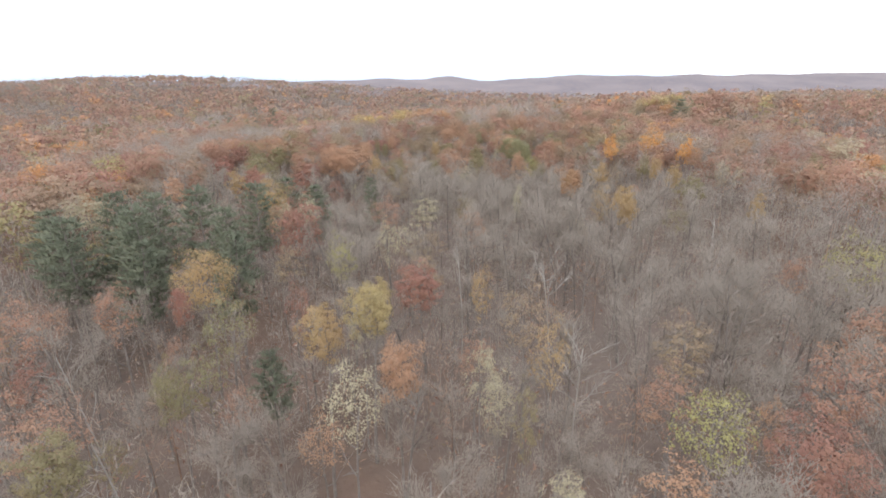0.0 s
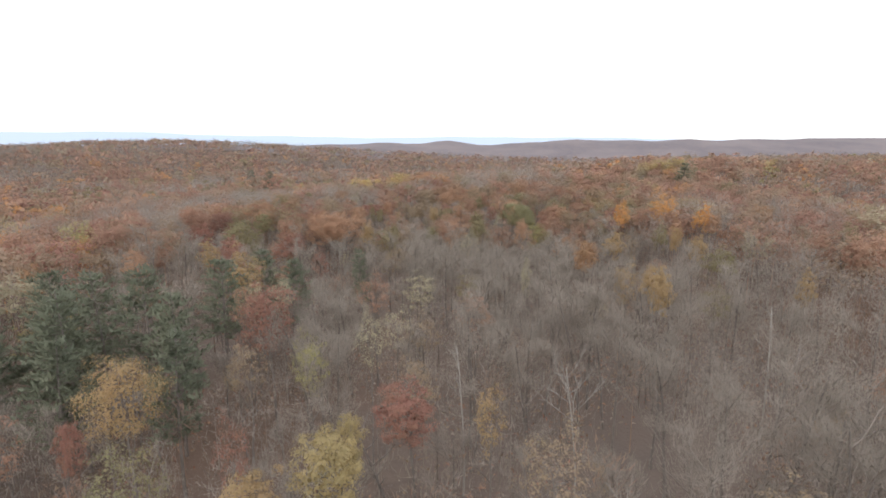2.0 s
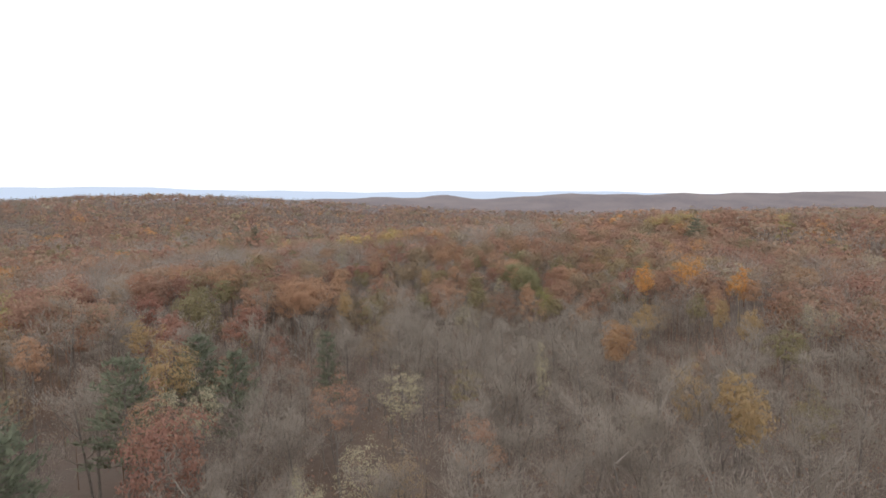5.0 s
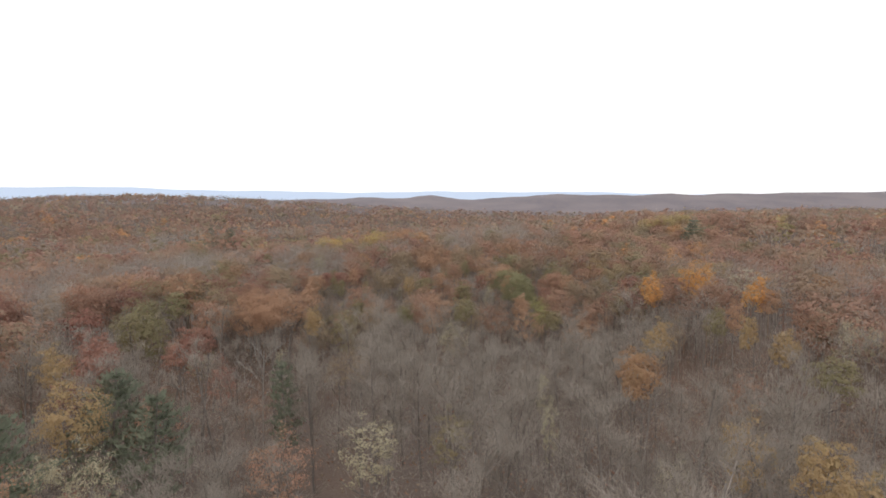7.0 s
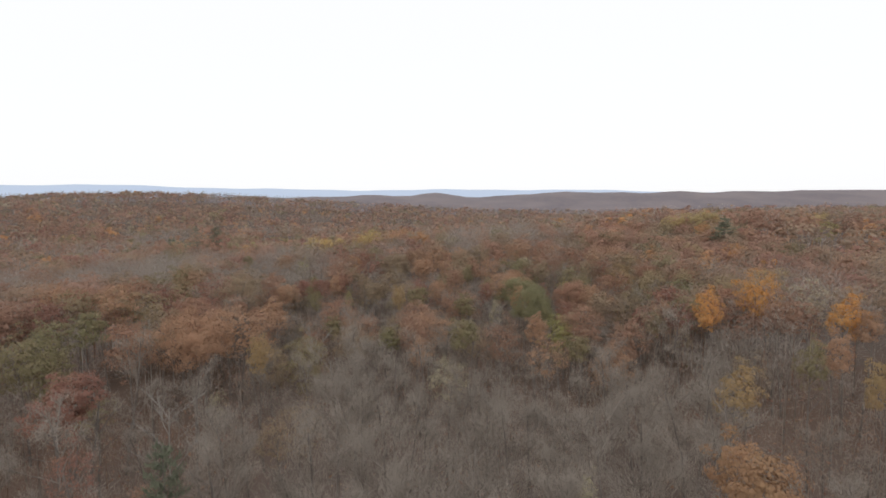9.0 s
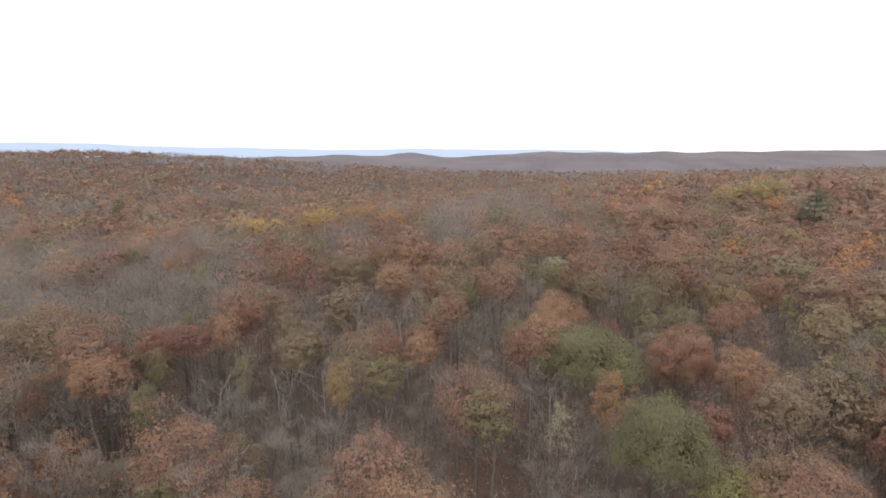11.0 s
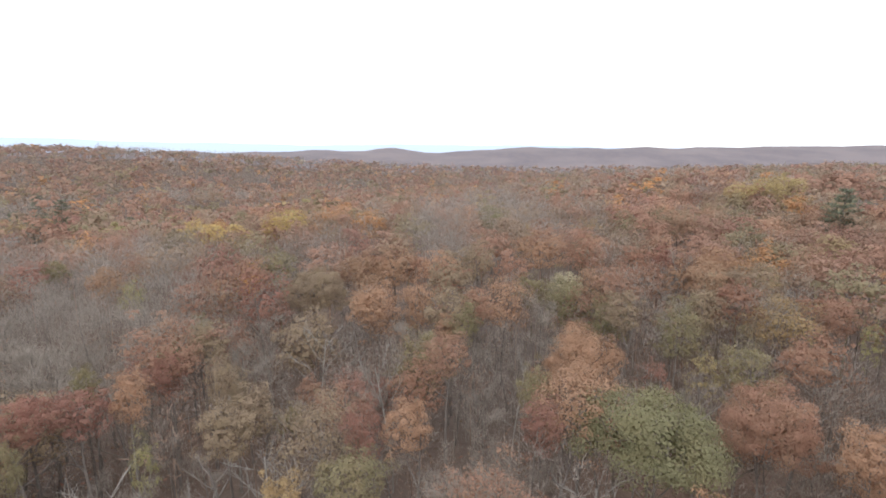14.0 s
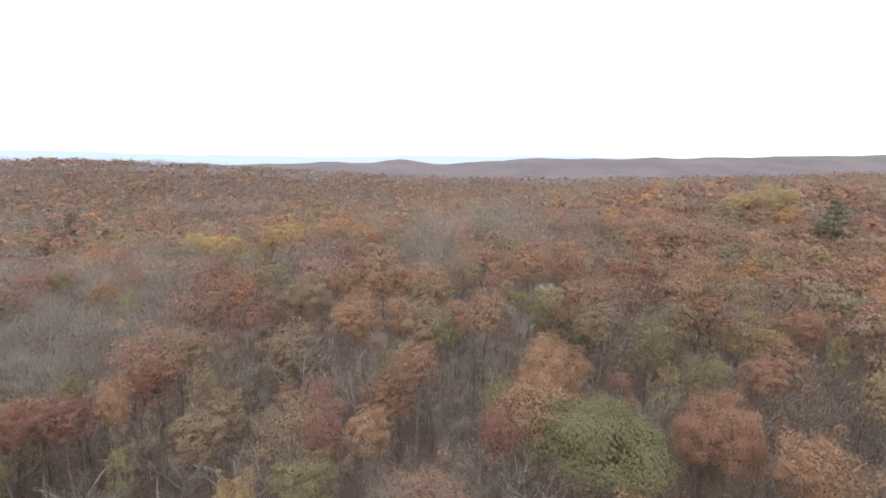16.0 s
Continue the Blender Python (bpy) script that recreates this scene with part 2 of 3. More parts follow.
def frame_tree(rng, height, spread, fork, limbs, seconds, trunk_r=0.22, up=0.9, tubes=1):
    """Trunk, limbs and second branches of a broadleaf tree: two woods and the ways of the outer branches."""
    trunk, branches, outer = Wood(), Wood(), []
    stem = bend(rng, Vector((0, 0, -0.3)), Vector((rng.gauss(0, 0.03), rng.gauss(0, 0.03), 1)), height * 0.86, 6, 0.035)
    trunk.tube(stem, trunk_r, 0.05, 7)
    turn = rng.uniform(0, 6.28)
    for i in range(limbs):
        t = fork + (0.97 - fork) * (i + rng.random() * 0.7) / limbs
        p, d = along(stem, t)
        turn += 2.4 + rng.gauss(0, 0.3)
        reach = spread * (1.15 - 0.55 * (t - fork) / (1 - fork)) * rng.uniform(0.8, 1.15)
        rise = up * reach * rng.uniform(0.75, 1.3)
        way = Vector((math.cos(turn) * reach, math.sin(turn) * reach, rise))
        limb = bend(rng, p, way, min(way.length, height * 1.02 - p.z + reach * 0.45), 4, 0.13, 0.05)
        branches.tube(limb, trunk_r * 0.42 * (1.15 - 0.5 * t), 0.025, 4)
        outer.append((limb, 0.55))
        for j in range(seconds):
            q, e = along(limb, 0.3 + 0.65 * (j + rng.random()) / seconds)
            side = Vector((rng.gauss(0, 1), rng.gauss(0, 1), rng.gauss(0.25, 0.5))).normalized()
            w2 = (e * 0.8 + side * 0.9 + Vector((0, 0, 0.25))).normalized()
            sec = bend(rng, q, w2, reach * rng.uniform(0.35, 0.6), 2, 0.16, 0.06)
            if tubes:
                branches.tube(sec[::2], 0.032, 0.012, 3)
            outer.append((sec, 0.1))
    outer.append((stem[3:], 0.4))
    return trunk, branches, outer


def slivers(rng, outer, each, length, width, up=0.35):
    """Fine twigs: thin pointed blades that fan out of the outer branches."""
    v, f, ns = [], [], []
    top = max(p.z for pts, _ in outer for p in pts)
    heart = Vector((0, 0, top * 0.55))
    for pts, t0 in outer:
        for _ in range(each):
            p, d = along(pts, rng.uniform(t0, 1.0))
            way = (d * 0.6 + Vector((rng.gauss(0, 0.6), rng.gauss(0, 0.6), rng.gauss(up, 0.45)))).normalized()
            p = p + Vector((rng.gauss(0, 0.34), rng.gauss(0, 0.34), rng.gauss(0, 0.34)))
            L = length * rng.uniform(0.5, 1.25)
            n = ((p - heart).normalized() * 0.6 + Vector((0, 0, 0.8))).normalized()
            side = (way.cross(n).normalized() + way.cross(Vector((rng.gauss(0, 1), rng.gauss(0, 1), 0))) * 0.4).normalized() * (width * rng.uniform(0.6, 1.3) * 0.5)
            k = len(v)
            v += [p - side, p + side, p + way * L]
            ns += [n, n, n]
            f.append((k, k + 1, k + 2) if (side * 2).cross(way * L + side).dot(n) > 0 else (k + 1, k, k + 2))
    return mesh_of("crown", v, f, normals=ns)


def leaf_tris(rng, crown, clumps, each, size, core=True, lumpy=0.42, shell=0.55):
    """Leaf sprays: small tilted triangles in many rounded clumps over an uneven dome.
    crown: middle height, reach across, up and down, and how far the crown is drawn out one way."""
    mid, wide, up, down, oval = crown
    lobes = []
    for i in range(13):
        d = Vector((rng.gauss(0, 1), rng.gauss(0, 1), rng.gauss(0.35, 0.8))).normalized()
        lobes.append((d, rng.uniform(0.5 * lumpy, lumpy)))

    def reach(d):
        return 1.05 - 0.92 * lumpy + max(h * math.exp(-(d - l).length_squared / 0.1) for l, h in lobes)

    def place(d, k):
        k = k * reach(d)
        return Vector((d.x * wide * k, d.y * wide * k * oval, mid + d.z * (up if d.z > 0 else down) * k))

    v, f, ns = [], [], []

    def leaf(p, face, n, s):
        u = face.orthogonal().normalized()
        w = face.cross(u)
        a, k = rng.uniform(0, 6.28), len(v)
        for j in range(3):
            t = a + j * 2.094 + rng.gauss(0, 0.35)
            v.append(p + (u * math.cos(t) + w * math.sin(t)) * (s * rng.uniform(0.6, 1.0)))
            ns.append(n)
        f.append((k, k + 1, k + 2))

    def anyway(lift, spread=1.0):
        return Vector((rng.gauss(0, 1), rng.gauss(0, 1), rng.gauss(lift, spread))).normalized()

    for _ in range(clumps * each // 12 if core else 0):
        d = anyway(0.2)
        leaf(place(d, rng.uniform(0.4, 0.82)), (d + anyway(0) * 0.5).normalized(), (d + Vector((0, 0, 0.2))).normalized(), size * rng.uniform(1.6, 2.6))
    for _ in range(clumps):
        d = anyway(0.5, 0.85)
        c, r = place(d, rng.uniform(shell, 1.04)), wide * rng.uniform(0.13, 0.27)
        for _ in range(each):
            n = (anyway(0.3) + d * 0.5).normalized()
            p = c + Vector((n.x, n.y, n.z * 0.6)) * (r * rng.uniform(0.55, 1.12))
            shade = (d * 0.35 + n * 0.85 + Vector((0, 0, 0.3))).normalized()
            face = (shade + Vector((rng.gauss(0, 0.3), rng.gauss(0, 0.3), rng.gauss(0, 0.25)))).normalized()
            leaf(p, face, shade, size * rng.uniform(0.6, 1.3))
    return mesh_of("crown", v, f, normals=ns)


def thing(name):
    ob = new(name)
    ob.empty_display_size = 1.0
    return ob


def bare_tree(seed, height, spread, fine=True):
    """fine: for those that the flight passes close by."""
    rng = random.Random(seed)
    trunk, branches, outer = frame_tree(rng, height, spread, 0.36, 9, 4, 0.16, 1.05, tubes=fine)
    ob = thing("bare_tree")
    part("trunk", trunk.mesh("trunk"), BARK, ob)
    part("branchwork", branches.mesh("branchwork"), TWIG, ob)
    if fine:
        crown = slivers(rng, outer, 54, 0.75, 0.04, 0.4)
    else:
        crown = slivers(rng, outer, 32, 0.85, 0.058, 0.4)
    part("crown", crown, FINE_TWIG, ob, "fine leafless grey twigs")
    return tagged(ob, "leafless grey-brown forest tree with fine upright twigs", "tree", "bare trees of the wood")


def leafy_tree(seed, height, spread, clumps, each, size, low=0.4, core=True, oval=1.0, lumpy=0.42, shell=0.55):
    rng = random.Random(seed)
    trunk, branches, outer = frame_tree(rng, height * 0.93, spread * 0.85, low, 7, 1, 0.2, 0.8)
    ob = thing("autumn_tree")
    part("trunk", trunk.mesh("trunk"), BARK, ob)
    part("branchwork", branches.mesh("branchwork"), BARK, ob)
    tall = height * (1 - low)
    part("crown", leaf_tris(rng, (height * low + tall * 0.42, spread, tall * 0.56, tall * (0.42 if oval == 1 else 0.14), oval), clumps, each, size, core, lumpy, shell), LEAF_MAT["rust"], ob)
    return ob


def pine_tree(seed, height, spread):
    rng = random.Random(seed)
    trunk, branches, v, f, ns = Wood(), Wood(), [], [], []
    stem = bend(rng, Vector((0, 0, -0.3)), Vector((0, 0, 1)), height + 0.2, 7, 0.015)
    trunk.tube(stem, 0.27, 0.03, 7)
    z, turn = 0.42, 0.0
    while z < 0.985:
        p, _ = along(stem, z)
        reach = spread * (1 - ((z - 0.42) / 0.58) ** 2.6) * rng.uniform(0.7, 1.15) * min(1, 0.7 + (z - 0.42) * 3) + 0.5
        for i in range(5):
            turn += 1.2566 + rng.gauss(0, 0.16)
            L = reach * rng.uniform(0.65, 1.15)
            bough = bend(rng, p + Vector((0, 0, rng.uniform(-0.3, 0.3))), Vector((math.cos(turn), math.sin(turn), 0.12)), L, 3, 0.06, 0.07)
            branches.tube(bough, 0.05, 0.012, 3)
            for _ in range(int(16 + L * 9)):
                q, d = along(bough, rng.uniform(0.28, 1.0))
                q = q + Vector((rng.gauss(0, 0.35), rng.gauss(0, 0.35), rng.gauss(0.08, 0.12)))
                way = (d + Vector((rng.gauss(0, 0.7), rng.gauss(0, 0.7), rng.gauss(0.35, 0.3)))).normalized()
                side = way.cross(Vector((rng.gauss(0, 0.4), rng.gauss(0, 0.4), 1))).normalized() * rng.uniform(0.09, 0.17)
                k = len(v)
                v += [q - side, q + side, q + way * rng.uniform(0.45, 0.95)]
                n = (Vector((q.x, q.y, 0)).normalized() * 0.7 + Vector((rng.gauss(0, 0.15), rng.gauss(0, 0.15), 0.75))).normalized()
                ns += [n, n, n]
                f.append((k, k + 1, k + 2) if side.cross(way).dot(n) > 0 else (k + 1, k, k + 2))
        z += rng.uniform(0.04, 0.062)
        turn += 0.6
    ob = thing("pine_tree")
    part("trunk", trunk.mesh("trunk"), BARK, ob)
    part("branchwork", branches.mesh("branchwork"), BARK, ob)
    part("crown", mesh_of("crown", v, f, normals=ns), NEEDLES, ob, "dark green layered needle sprays")
    return tagged(ob, "dark green white pine with layered boughs", "tree", "pines of the wood")


def dead_tree(seed, height, spread, limbs=7, seconds=3):
    rng = random.Random(seed)
    trunk, branches, outer = frame_tree(rng, height, spread, 0.5, limbs, seconds, 0.095, 0.9)
    ob = thing("dead_tree")
    part("trunk", trunk.mesh("trunk"), PALE_BARK, ob)
    part("branchwork", branches.mesh("branchwork"), PALE_BARK, ob, "bleached crooked bare branches")
    return tagged(ob, "bleached dead tree with crooked bare branches", "tree", "dead trees of the wood")


SHAPES = ((20, 3.3), (18.5, 3.8), (21, 3.0), (17, 3.4), (19.5, 4.2), (20.5, 3.6))
BARE = [bare_tree(100 + i, h, s) for i, (h, s) in enumerate(SHAPES)]
BARE_OFF = [bare_tree(150 + i, h, s, False) for i, (h, s) in enumerate(SHAPES)]
CROWNS = ((20, 4.8, 0.42), (19, 5.4, 0.45), (18, 4.2, 0.38), (21, 5.1, 0.47), (17, 4.6, 0.38))
LEAFY = [leafy_tree(200 + i, h, s, 84, 46, 0.155, low, shell=0.64) for i, (h, s, low) in enumerate(CROWNS)]
LEAFY_FINE = [leafy_tree(220 + i, h, s, 88, 66, 0.115, low, shell=0.64) for i, (h, s, low) in enumerate(CROWNS[:4])]
LEAFY_OFF = [leafy_tree(250 + i, h, s, 90, 24, 0.2, low) for i, (h, s, low) in enumerate(CROWNS)]
NARROW = ((20, 2.9, 0.63), (19, 3.2, 0.6), (18.5, 2.7, 0.62), (19.5, 3.0, 0.61))
SLIM = [leafy_tree(270 + i, h, s, 60, 50, 0.13, low, shell=0.66) for i, (h, s, low) in enumerate(NARROW)]
SLIM_FINE = [leafy_tree(280 + i, h, s, 66, 84, 0.092, low, shell=0.66) for i, (h, s, low) in enumerate(NARROW)]
THIN = [leafy_tree(300 + i, h, s, 70, 26, 0.12, low, False) for i, (h, s, low) in enumerate(((19, 3.3, 0.58), (18, 2.9, 0.55)))]
BROAD = [leafy_tree(405, 19.5, 7.4, 110, 200, 0.12, 0.54, True, 0.8, 0.42, 0.78), leafy_tree(401, 20, 6.6, 100, 200, 0.125, 0.5, shell=0.78)]
PINES = [pine_tree(500 + i, h, s) for i, (h, s) in enumerate(((23, 4.0), (21, 3.4)))]
DEAD = [dead_tree(600 + i, h, s, l, k) for i, (h, s, l, k) in enumerate(((19, 2.2, 6, 2), (18, 4.0, 10, 7), (20, 1.6, 4, 2)))]

LEAF_WORDS = {
    "rust": "rust-red", "brown": "tan-brown", "orange": "bright orange", "amber": "dull amber", "pink": "pinkish orange", "yellow": "golden yellow",
    "gold": "orange-gold", "red": "dull crimson", "olive": "olive green", "green": "dark green", "lime": "yellow-green", "pale": "pale straw-coloured"}
MAX_TURN = 2 * math.pi
planted = []


def plant(kind, x, y, size=1.0, colour="", wide=1.0, rng=random.Random(7), turn=None):
    """Sets a copy of a tree on the ground."""
    m = Matrix.Translation((x, y, float(land(x, y)) - 0.05)) @ Matrix.Rotation(rng.uniform(0, MAX_TURN) if turn is None else turn, 4, "Z") @ Matrix.Diagonal((size * wide, size * wide, size, 1))
    ob = copy_thing(kind, m)
    if colour:
        for child in ob.children:
            if child.name.startswith("crown"):
                child.material_slots[0].link = "OBJECT"
                child.material_slots[0].material = LEAF_MAT[colour]
                tagged(child, LEAF_WORDS[colour] + " leaves")
        full = "thinly leaved" if kind in THIN else "slender" if kind in SLIM + SLIM_FINE else "broad, dense" if kind in BROAD else "full-crowned"
        tagged(ob, f"{full} forest tree with {LEAF_WORDS[colour]} autumn leaves", "tree", "autumn trees of the wood")
    planted.append((x, y, size * wide * (1.65 if kind in BROAD else 1.0)))
    return ob


# ---- trees that stand out, colour by colour: x, y, size, width ----
FULL, SLENDER, THINLY = {}, {}, {}
FULL["gold"] = [(-24.2, 46.5, 0.89, 0.84), (-29.7, 85.4, 0.93, 0.81), (54.4, 188, 0.95, 1.12), (56.6, 255.2, 0.95, 1.6), (38, 247.4, 0.95, 1.06)]
FULL["red"] = [(-19.3, 65.5, 1, 0.87), (-73.5, 132.8, 0.96, 0.91), (-38.1, 101.6, 0.93, 1), (-73.8, 130.5, 0.93, 0.84), (-41.3, 149.5, 0.93, 0.81), (-31.1, 226.6, 0.95, 1.04)]
FULL["rust"] = [(85.5, 129.5, 0.96, 0.74), (-35.8, 128.1, 0.96, 0.87), (-30.5, 138.5, 0.96, 0.79), (-90.2, 124.9, 0.96, 0.85), (36.1, 138.9, 0.93, 0.99), (-2.5, 229.7, 0.95, 1.12), (7.6, 257.7, 0.95, 1.44), (-43.4, 235.5, 0.95, 1.07), (-47.1, 229.5, 0.95, 0.77), (49.9, 212.4, 0.95, 0.99), (79.2, 210.4, 0.95, 1.01), (96.6, 235.4, 0.95, 1.31), (20.3, 246.6, 0.95, 1.33)]
FULL["olive"] = [(-47.4, 129.7, 0.96, 0.88), (-45.6, 122.8, 0.93, 0.94), (-42.1, 122.4, 0.93, 0.8), (41.1, 177.5, 0.95, 0.85), (40, 187.8, 0.95, 0.93), (30.4, 200.4, 0.95, 0.83), (32.1, 257.8, 0.95, 1.15)]
FULL["brown"] = [(-99.2, 149.7, 0.96, 1.03), (-75.5, 150, 0.96, 0.84), (-5.1, 193.3, 0.95, 1.17), (20.7, 216.9, 0.95, 0.89), (46.7, 192.3, 0.95, 0.76), (83.1, 205.7, 0.95, 0.85), (74.8, 244.5, 0.95, 1.38), (-6.5, 259.1, 0.95, 1.28)]
FULL["pink"] = [(-24, 135.9, 0.93, 1.6), (39.6, 160.8, 0.95, 0.86), (21.5, 201.5, 0.95, 1.06), (6.5, 217.7, 0.95, 1.1), (33.7, 221, 0.95, 1.3), (45.3, 225.2, 0.95, 1), (78.5, 231.4, 0.95, 1.24), (9.3, 201.8, 0.95, 0.82)]
FULL["orange"] = [(60.8, 144.1, 1.12, 0.76), (-19.9, 225.6, 0.95, 1.05)]
FULL["amber"] = [(65.3, 209.1, 0.95, 0.92)]
SLENDER["red"] = [(18.2, 19.9, 0.89, 1.01), (-2.6, 43.7, 0.89, 1.18), (-39.8, 105.4, 0.96, 0.98), (-23.2, 39.9, 0.8928, 0.42), (-28.6, 107.7, 0.93, 1.18), (-29.6, 107, 0.93, 1.06), (16.9, 168.8, 0.95, 0.9), (-24, 173.8, 0.95, 1.06), (-20.2, 174.9, 0.95, 1.1), (-17, 182.2, 0.95, 0.8), (2.7, 169.1, 0.95, 0.71)]
SLENDER["olive"] = [(-20.6, 21, 0.89, 0.83), (-18.5, 28.6, 0.8277, 0.54), (46.2, 113.2, 0.96, 0.62), (47.1, 92.5, 0.89, 1.24), (81.9, 109, 0.96, 0.99), (-42, 129.8, 0.96, 1.12), (9.4, 132.4, 0.93, 1.07), (11.2, 154.7, 0.95, 1.09), (2, 162.5, 0.95, 1.07), (-17.5, 157.4, 0.95, 0.51), (14.7, 192.6, 0.95, 0.77), (-58.9, 235.3, 0.95, 1.19), (-22.8, 179.7, 0.95, 0.56), (-20.9, 167.2, 0.8835, 0.52), (17.9, 174.5, 0.95, 0.74)]
SLENDER["yellow"] = [(-6.1, 35.5, 0.89, 0.98), (-5.6, 38.6, 0.8928, 0.42)]
SLENDER["gold"] = [(-9, 31.8, 0.89, 0.86), (24.9, 65.3, 0.96, 0.7), (49.8, 76.3, 0.8928, 0.54), (34.5, 107.5, 0.96, 0.81), (47.1, 100.2, 0.96, 0.86), (-41.3, 99.6, 0.93, 0.9), (25.2, 67.9, 0.93, 0.74), (-15.7, 119.9, 0.96, 0.72), (44.8, 103.8, 0.96, 0.55), (-1.5, 159.8, 0.95, 0.68)]
SLENDER["pink"] = [(-3.2, 28.3, 0.89, 0.77), (64.2, 126.5, 0.96, 0.93), (20.9, 136.2, 0.96, 0.9), (-48.2, 88.8, 0.96, 0.8), (-21.6, 144.9, 0.96, 1.07), (49.6, 114.2, 0.96, 0.74), (-24.6, 164, 0.95, 1.2), (37.2, 160.6, 0.95, 0.98), (-16.8, 175.6, 0.95, 0.78), (6.1, 168.6, 0.95, 0.86), (2.4, 194.6, 0.95, 1.17)]
SLENDER["amber"] = [(22.9, 87.4, 0.96, 0.95), (80.4, 133.8, 0.96, 1.14), (-56.7, 78.9, 0.96, 0.67), (24.3, 92.2, 0.93, 0.75), (21.7, 154.8, 0.95, 0.78)]
SLENDER["rust"] = [(64.4, 92.8, 0.96, 0.99), (64.3, 86.2, 0.96, 0.91), (57.2, 134.2, 0.96, 0.95), (53.9, 145.4, 0.96, 1.06), (58.3, 133.9, 0.96, 0.92), (45.3, 175.2, 0.95, 1.01), (10.6, 180.2, 0.95, 1.13), (59.5, 186, 0.95, 1)]
SLENDER["brown"] = [(73.9, 110.3, 0.96, 1), (36.9, 154.3, 0.96, 1.16), (34.6, 191.5, 0.95, 1.18), (-10.8, 180.1, 0.95, 0.68), (-7.8, 170.9, 0.95, 1.04)]
SLENDER["orange"] = [(43.8, 129.5, 1.12, 0.71), (62.7, 127.8, 1.12, 0.75)]
THINLY["pale"] = [(5.1, 17.5, 0.89, 0.55), (2.4, 28.9, 0.89, 0.55), (-5.8, 24.8, 0.89, 0.73), (3, 25.8, 0.8277, 0.47), (-7.1, 37.5, 0.89, 0.54), (-6.7, 55.8, 0.96, 0.52), (-2.8, 81.5, 0.89, 1.32), (12.6, 82.2, 0.8928, 0.42), (63.1, 104.6, 0.96, 0.58), (-24.5, 75.1, 0.96, 0.74), (-20.6, 73.9, 0.96, 0.6), (59.1, 103.8, 0.96, 0.54), (14.3, 91.2, 0.8928, 0.42), (17.1, 153.9, 0.95, 0.56)]
THINLY["gold"] = [(6.9, 29.8, 0.89, 0.6), (3.5, 44.8, 0.89, 0.63), (24.1, 73.3, 0.93, 0.68)]
THINLY["pink"] = [(19, 24.8, 0.8277, 0.51), (-23.5, 70.2, 0.93, 0.8), (19.4, 124.1, 0.93, 1.18)]
THINLY["olive"] = [(4.4, 24.2, 0.8928, 0.42)]
THINLY["lime"] = [(-11.5, 52.6, 0.89, 0.68), (58.3, 180.2, 0.95, 0.55), (-33.3, 211.5, 0.95, 0.78), (-12.9, 168.7, 0.8835, 0.42)]
THINLY["brown"] = [(-18.1, 54.7, 0.89, 0.85)]
THINLY["red"] = [(-12.5, 38.4, 0.8928, 0.42), (-20.5, 95.7, 0.93, 0.64), (31.4, 177.6, 0.95, 0.79)]
THINLY["yellow"] = [(36.9, 177.9, 0.95, 0.76)]
rng = random.Random(11)
for stand, off, fine in ((FULL, LEAFY, LEAFY_FINE), (SLENDER, SLIM, SLIM_FINE), (THINLY, THIN, THIN)):
    for colour, rows in stand.items():
        for x, y, size, wide in rows:
            plant(rng.choice(fine if y < 65 or 155 < y < 190 else off), x, y, size, colour, wide, rng)
plant(BROAD[0], 24.7, 166.2, 0.95, "green", 0.98, rng, -0.1)
plant(BROAD[0], 23.1, 148.3, 0.98, "green", 0.62, rng, 0.1)
plant(BROAD[1], -25.8, 125.4, 0.98, "pink", 0.85, rng)
plant(BROAD[1], 25.5, 182, 0.9215, "pink", 0.81, rng)
plant(BROAD[1], 35.6, 167.7, 0.9215, "rust", 0.75, rng)
plant(BROAD[1], -5.6, 208.1, 0.9215, "brown", 0.97, rng)
GROVE = ((-36.6, 58.7, 1, 1), (-41, 61, 1, 1), (-45, 57, 1, 1), (-31.2, 63.5, 1.05, .95), (-27.5, 60.5, .95, .85), (-23.6, 52.5, .95, .9), (-34.5, 53, .95, .9), (-39, 67, 1, 1), (-50, 62, 1, 1),
         (-55, 67, 1, 1), (-28.8, 88.7, 1, 1.1), (-22.6, 84.5, .97, .95), (-29.5, 76, .97, 1), (-47, 69, 1, 1))
SCATTERED = ((-14.7, 36.6, .6, .9), (-13.5, 94.8, .85, .6), (111, 238, 1.1, 1.0), (-100, 309, .8, 1), (-115, 321, .85, .9), (-143, 351, 1, .9), (-139, 356, .9, 1.1), (-131, 349, 1.05, .8),
             (-120, 358, .95, 1), (-117, 352, 1, .9), (-104, 360, .85, 1))
for x, y, size, wide in GROVE + SCATTERED:
    plant(PINES[rng.random() < 0.5], x, y, size * (0.86 if y < 150 else 1), "", wide * 1.08, rng)
for k, x, y, size in ((0, 2, 52.9, .95), (1, -4.4, 168.7, .88), (1, 19.0, 162.6, .84), (1, -15.6, 166.3, .9), (1, -7.5, 165, .85), (1, 5, 180.9, .98), (1, -3.2, 188.5, 1), (0, 17.4, 180.7, .98), (1, -20.1, 107.3, 1),
                      (2, -35.9, 132.6, 1), (1, -13.8, 141.6, .95), (0, -28.3, 34.2, .9), (1, 10.5, 34.8, .85), (0, 33.3, 58.8, .98), (1, 12.1, 51.8, .88), (0, -19, 24, .85), (2, -50, 139, 1)):
    plant(DEAD[k], x, y, size * 0.95, "", 1.0, rng)

# ---- the wood between them ----
PALETTE = ("rust", "brown", "orange", "red", "olive", "pink", "yellow", "lime", "pale")


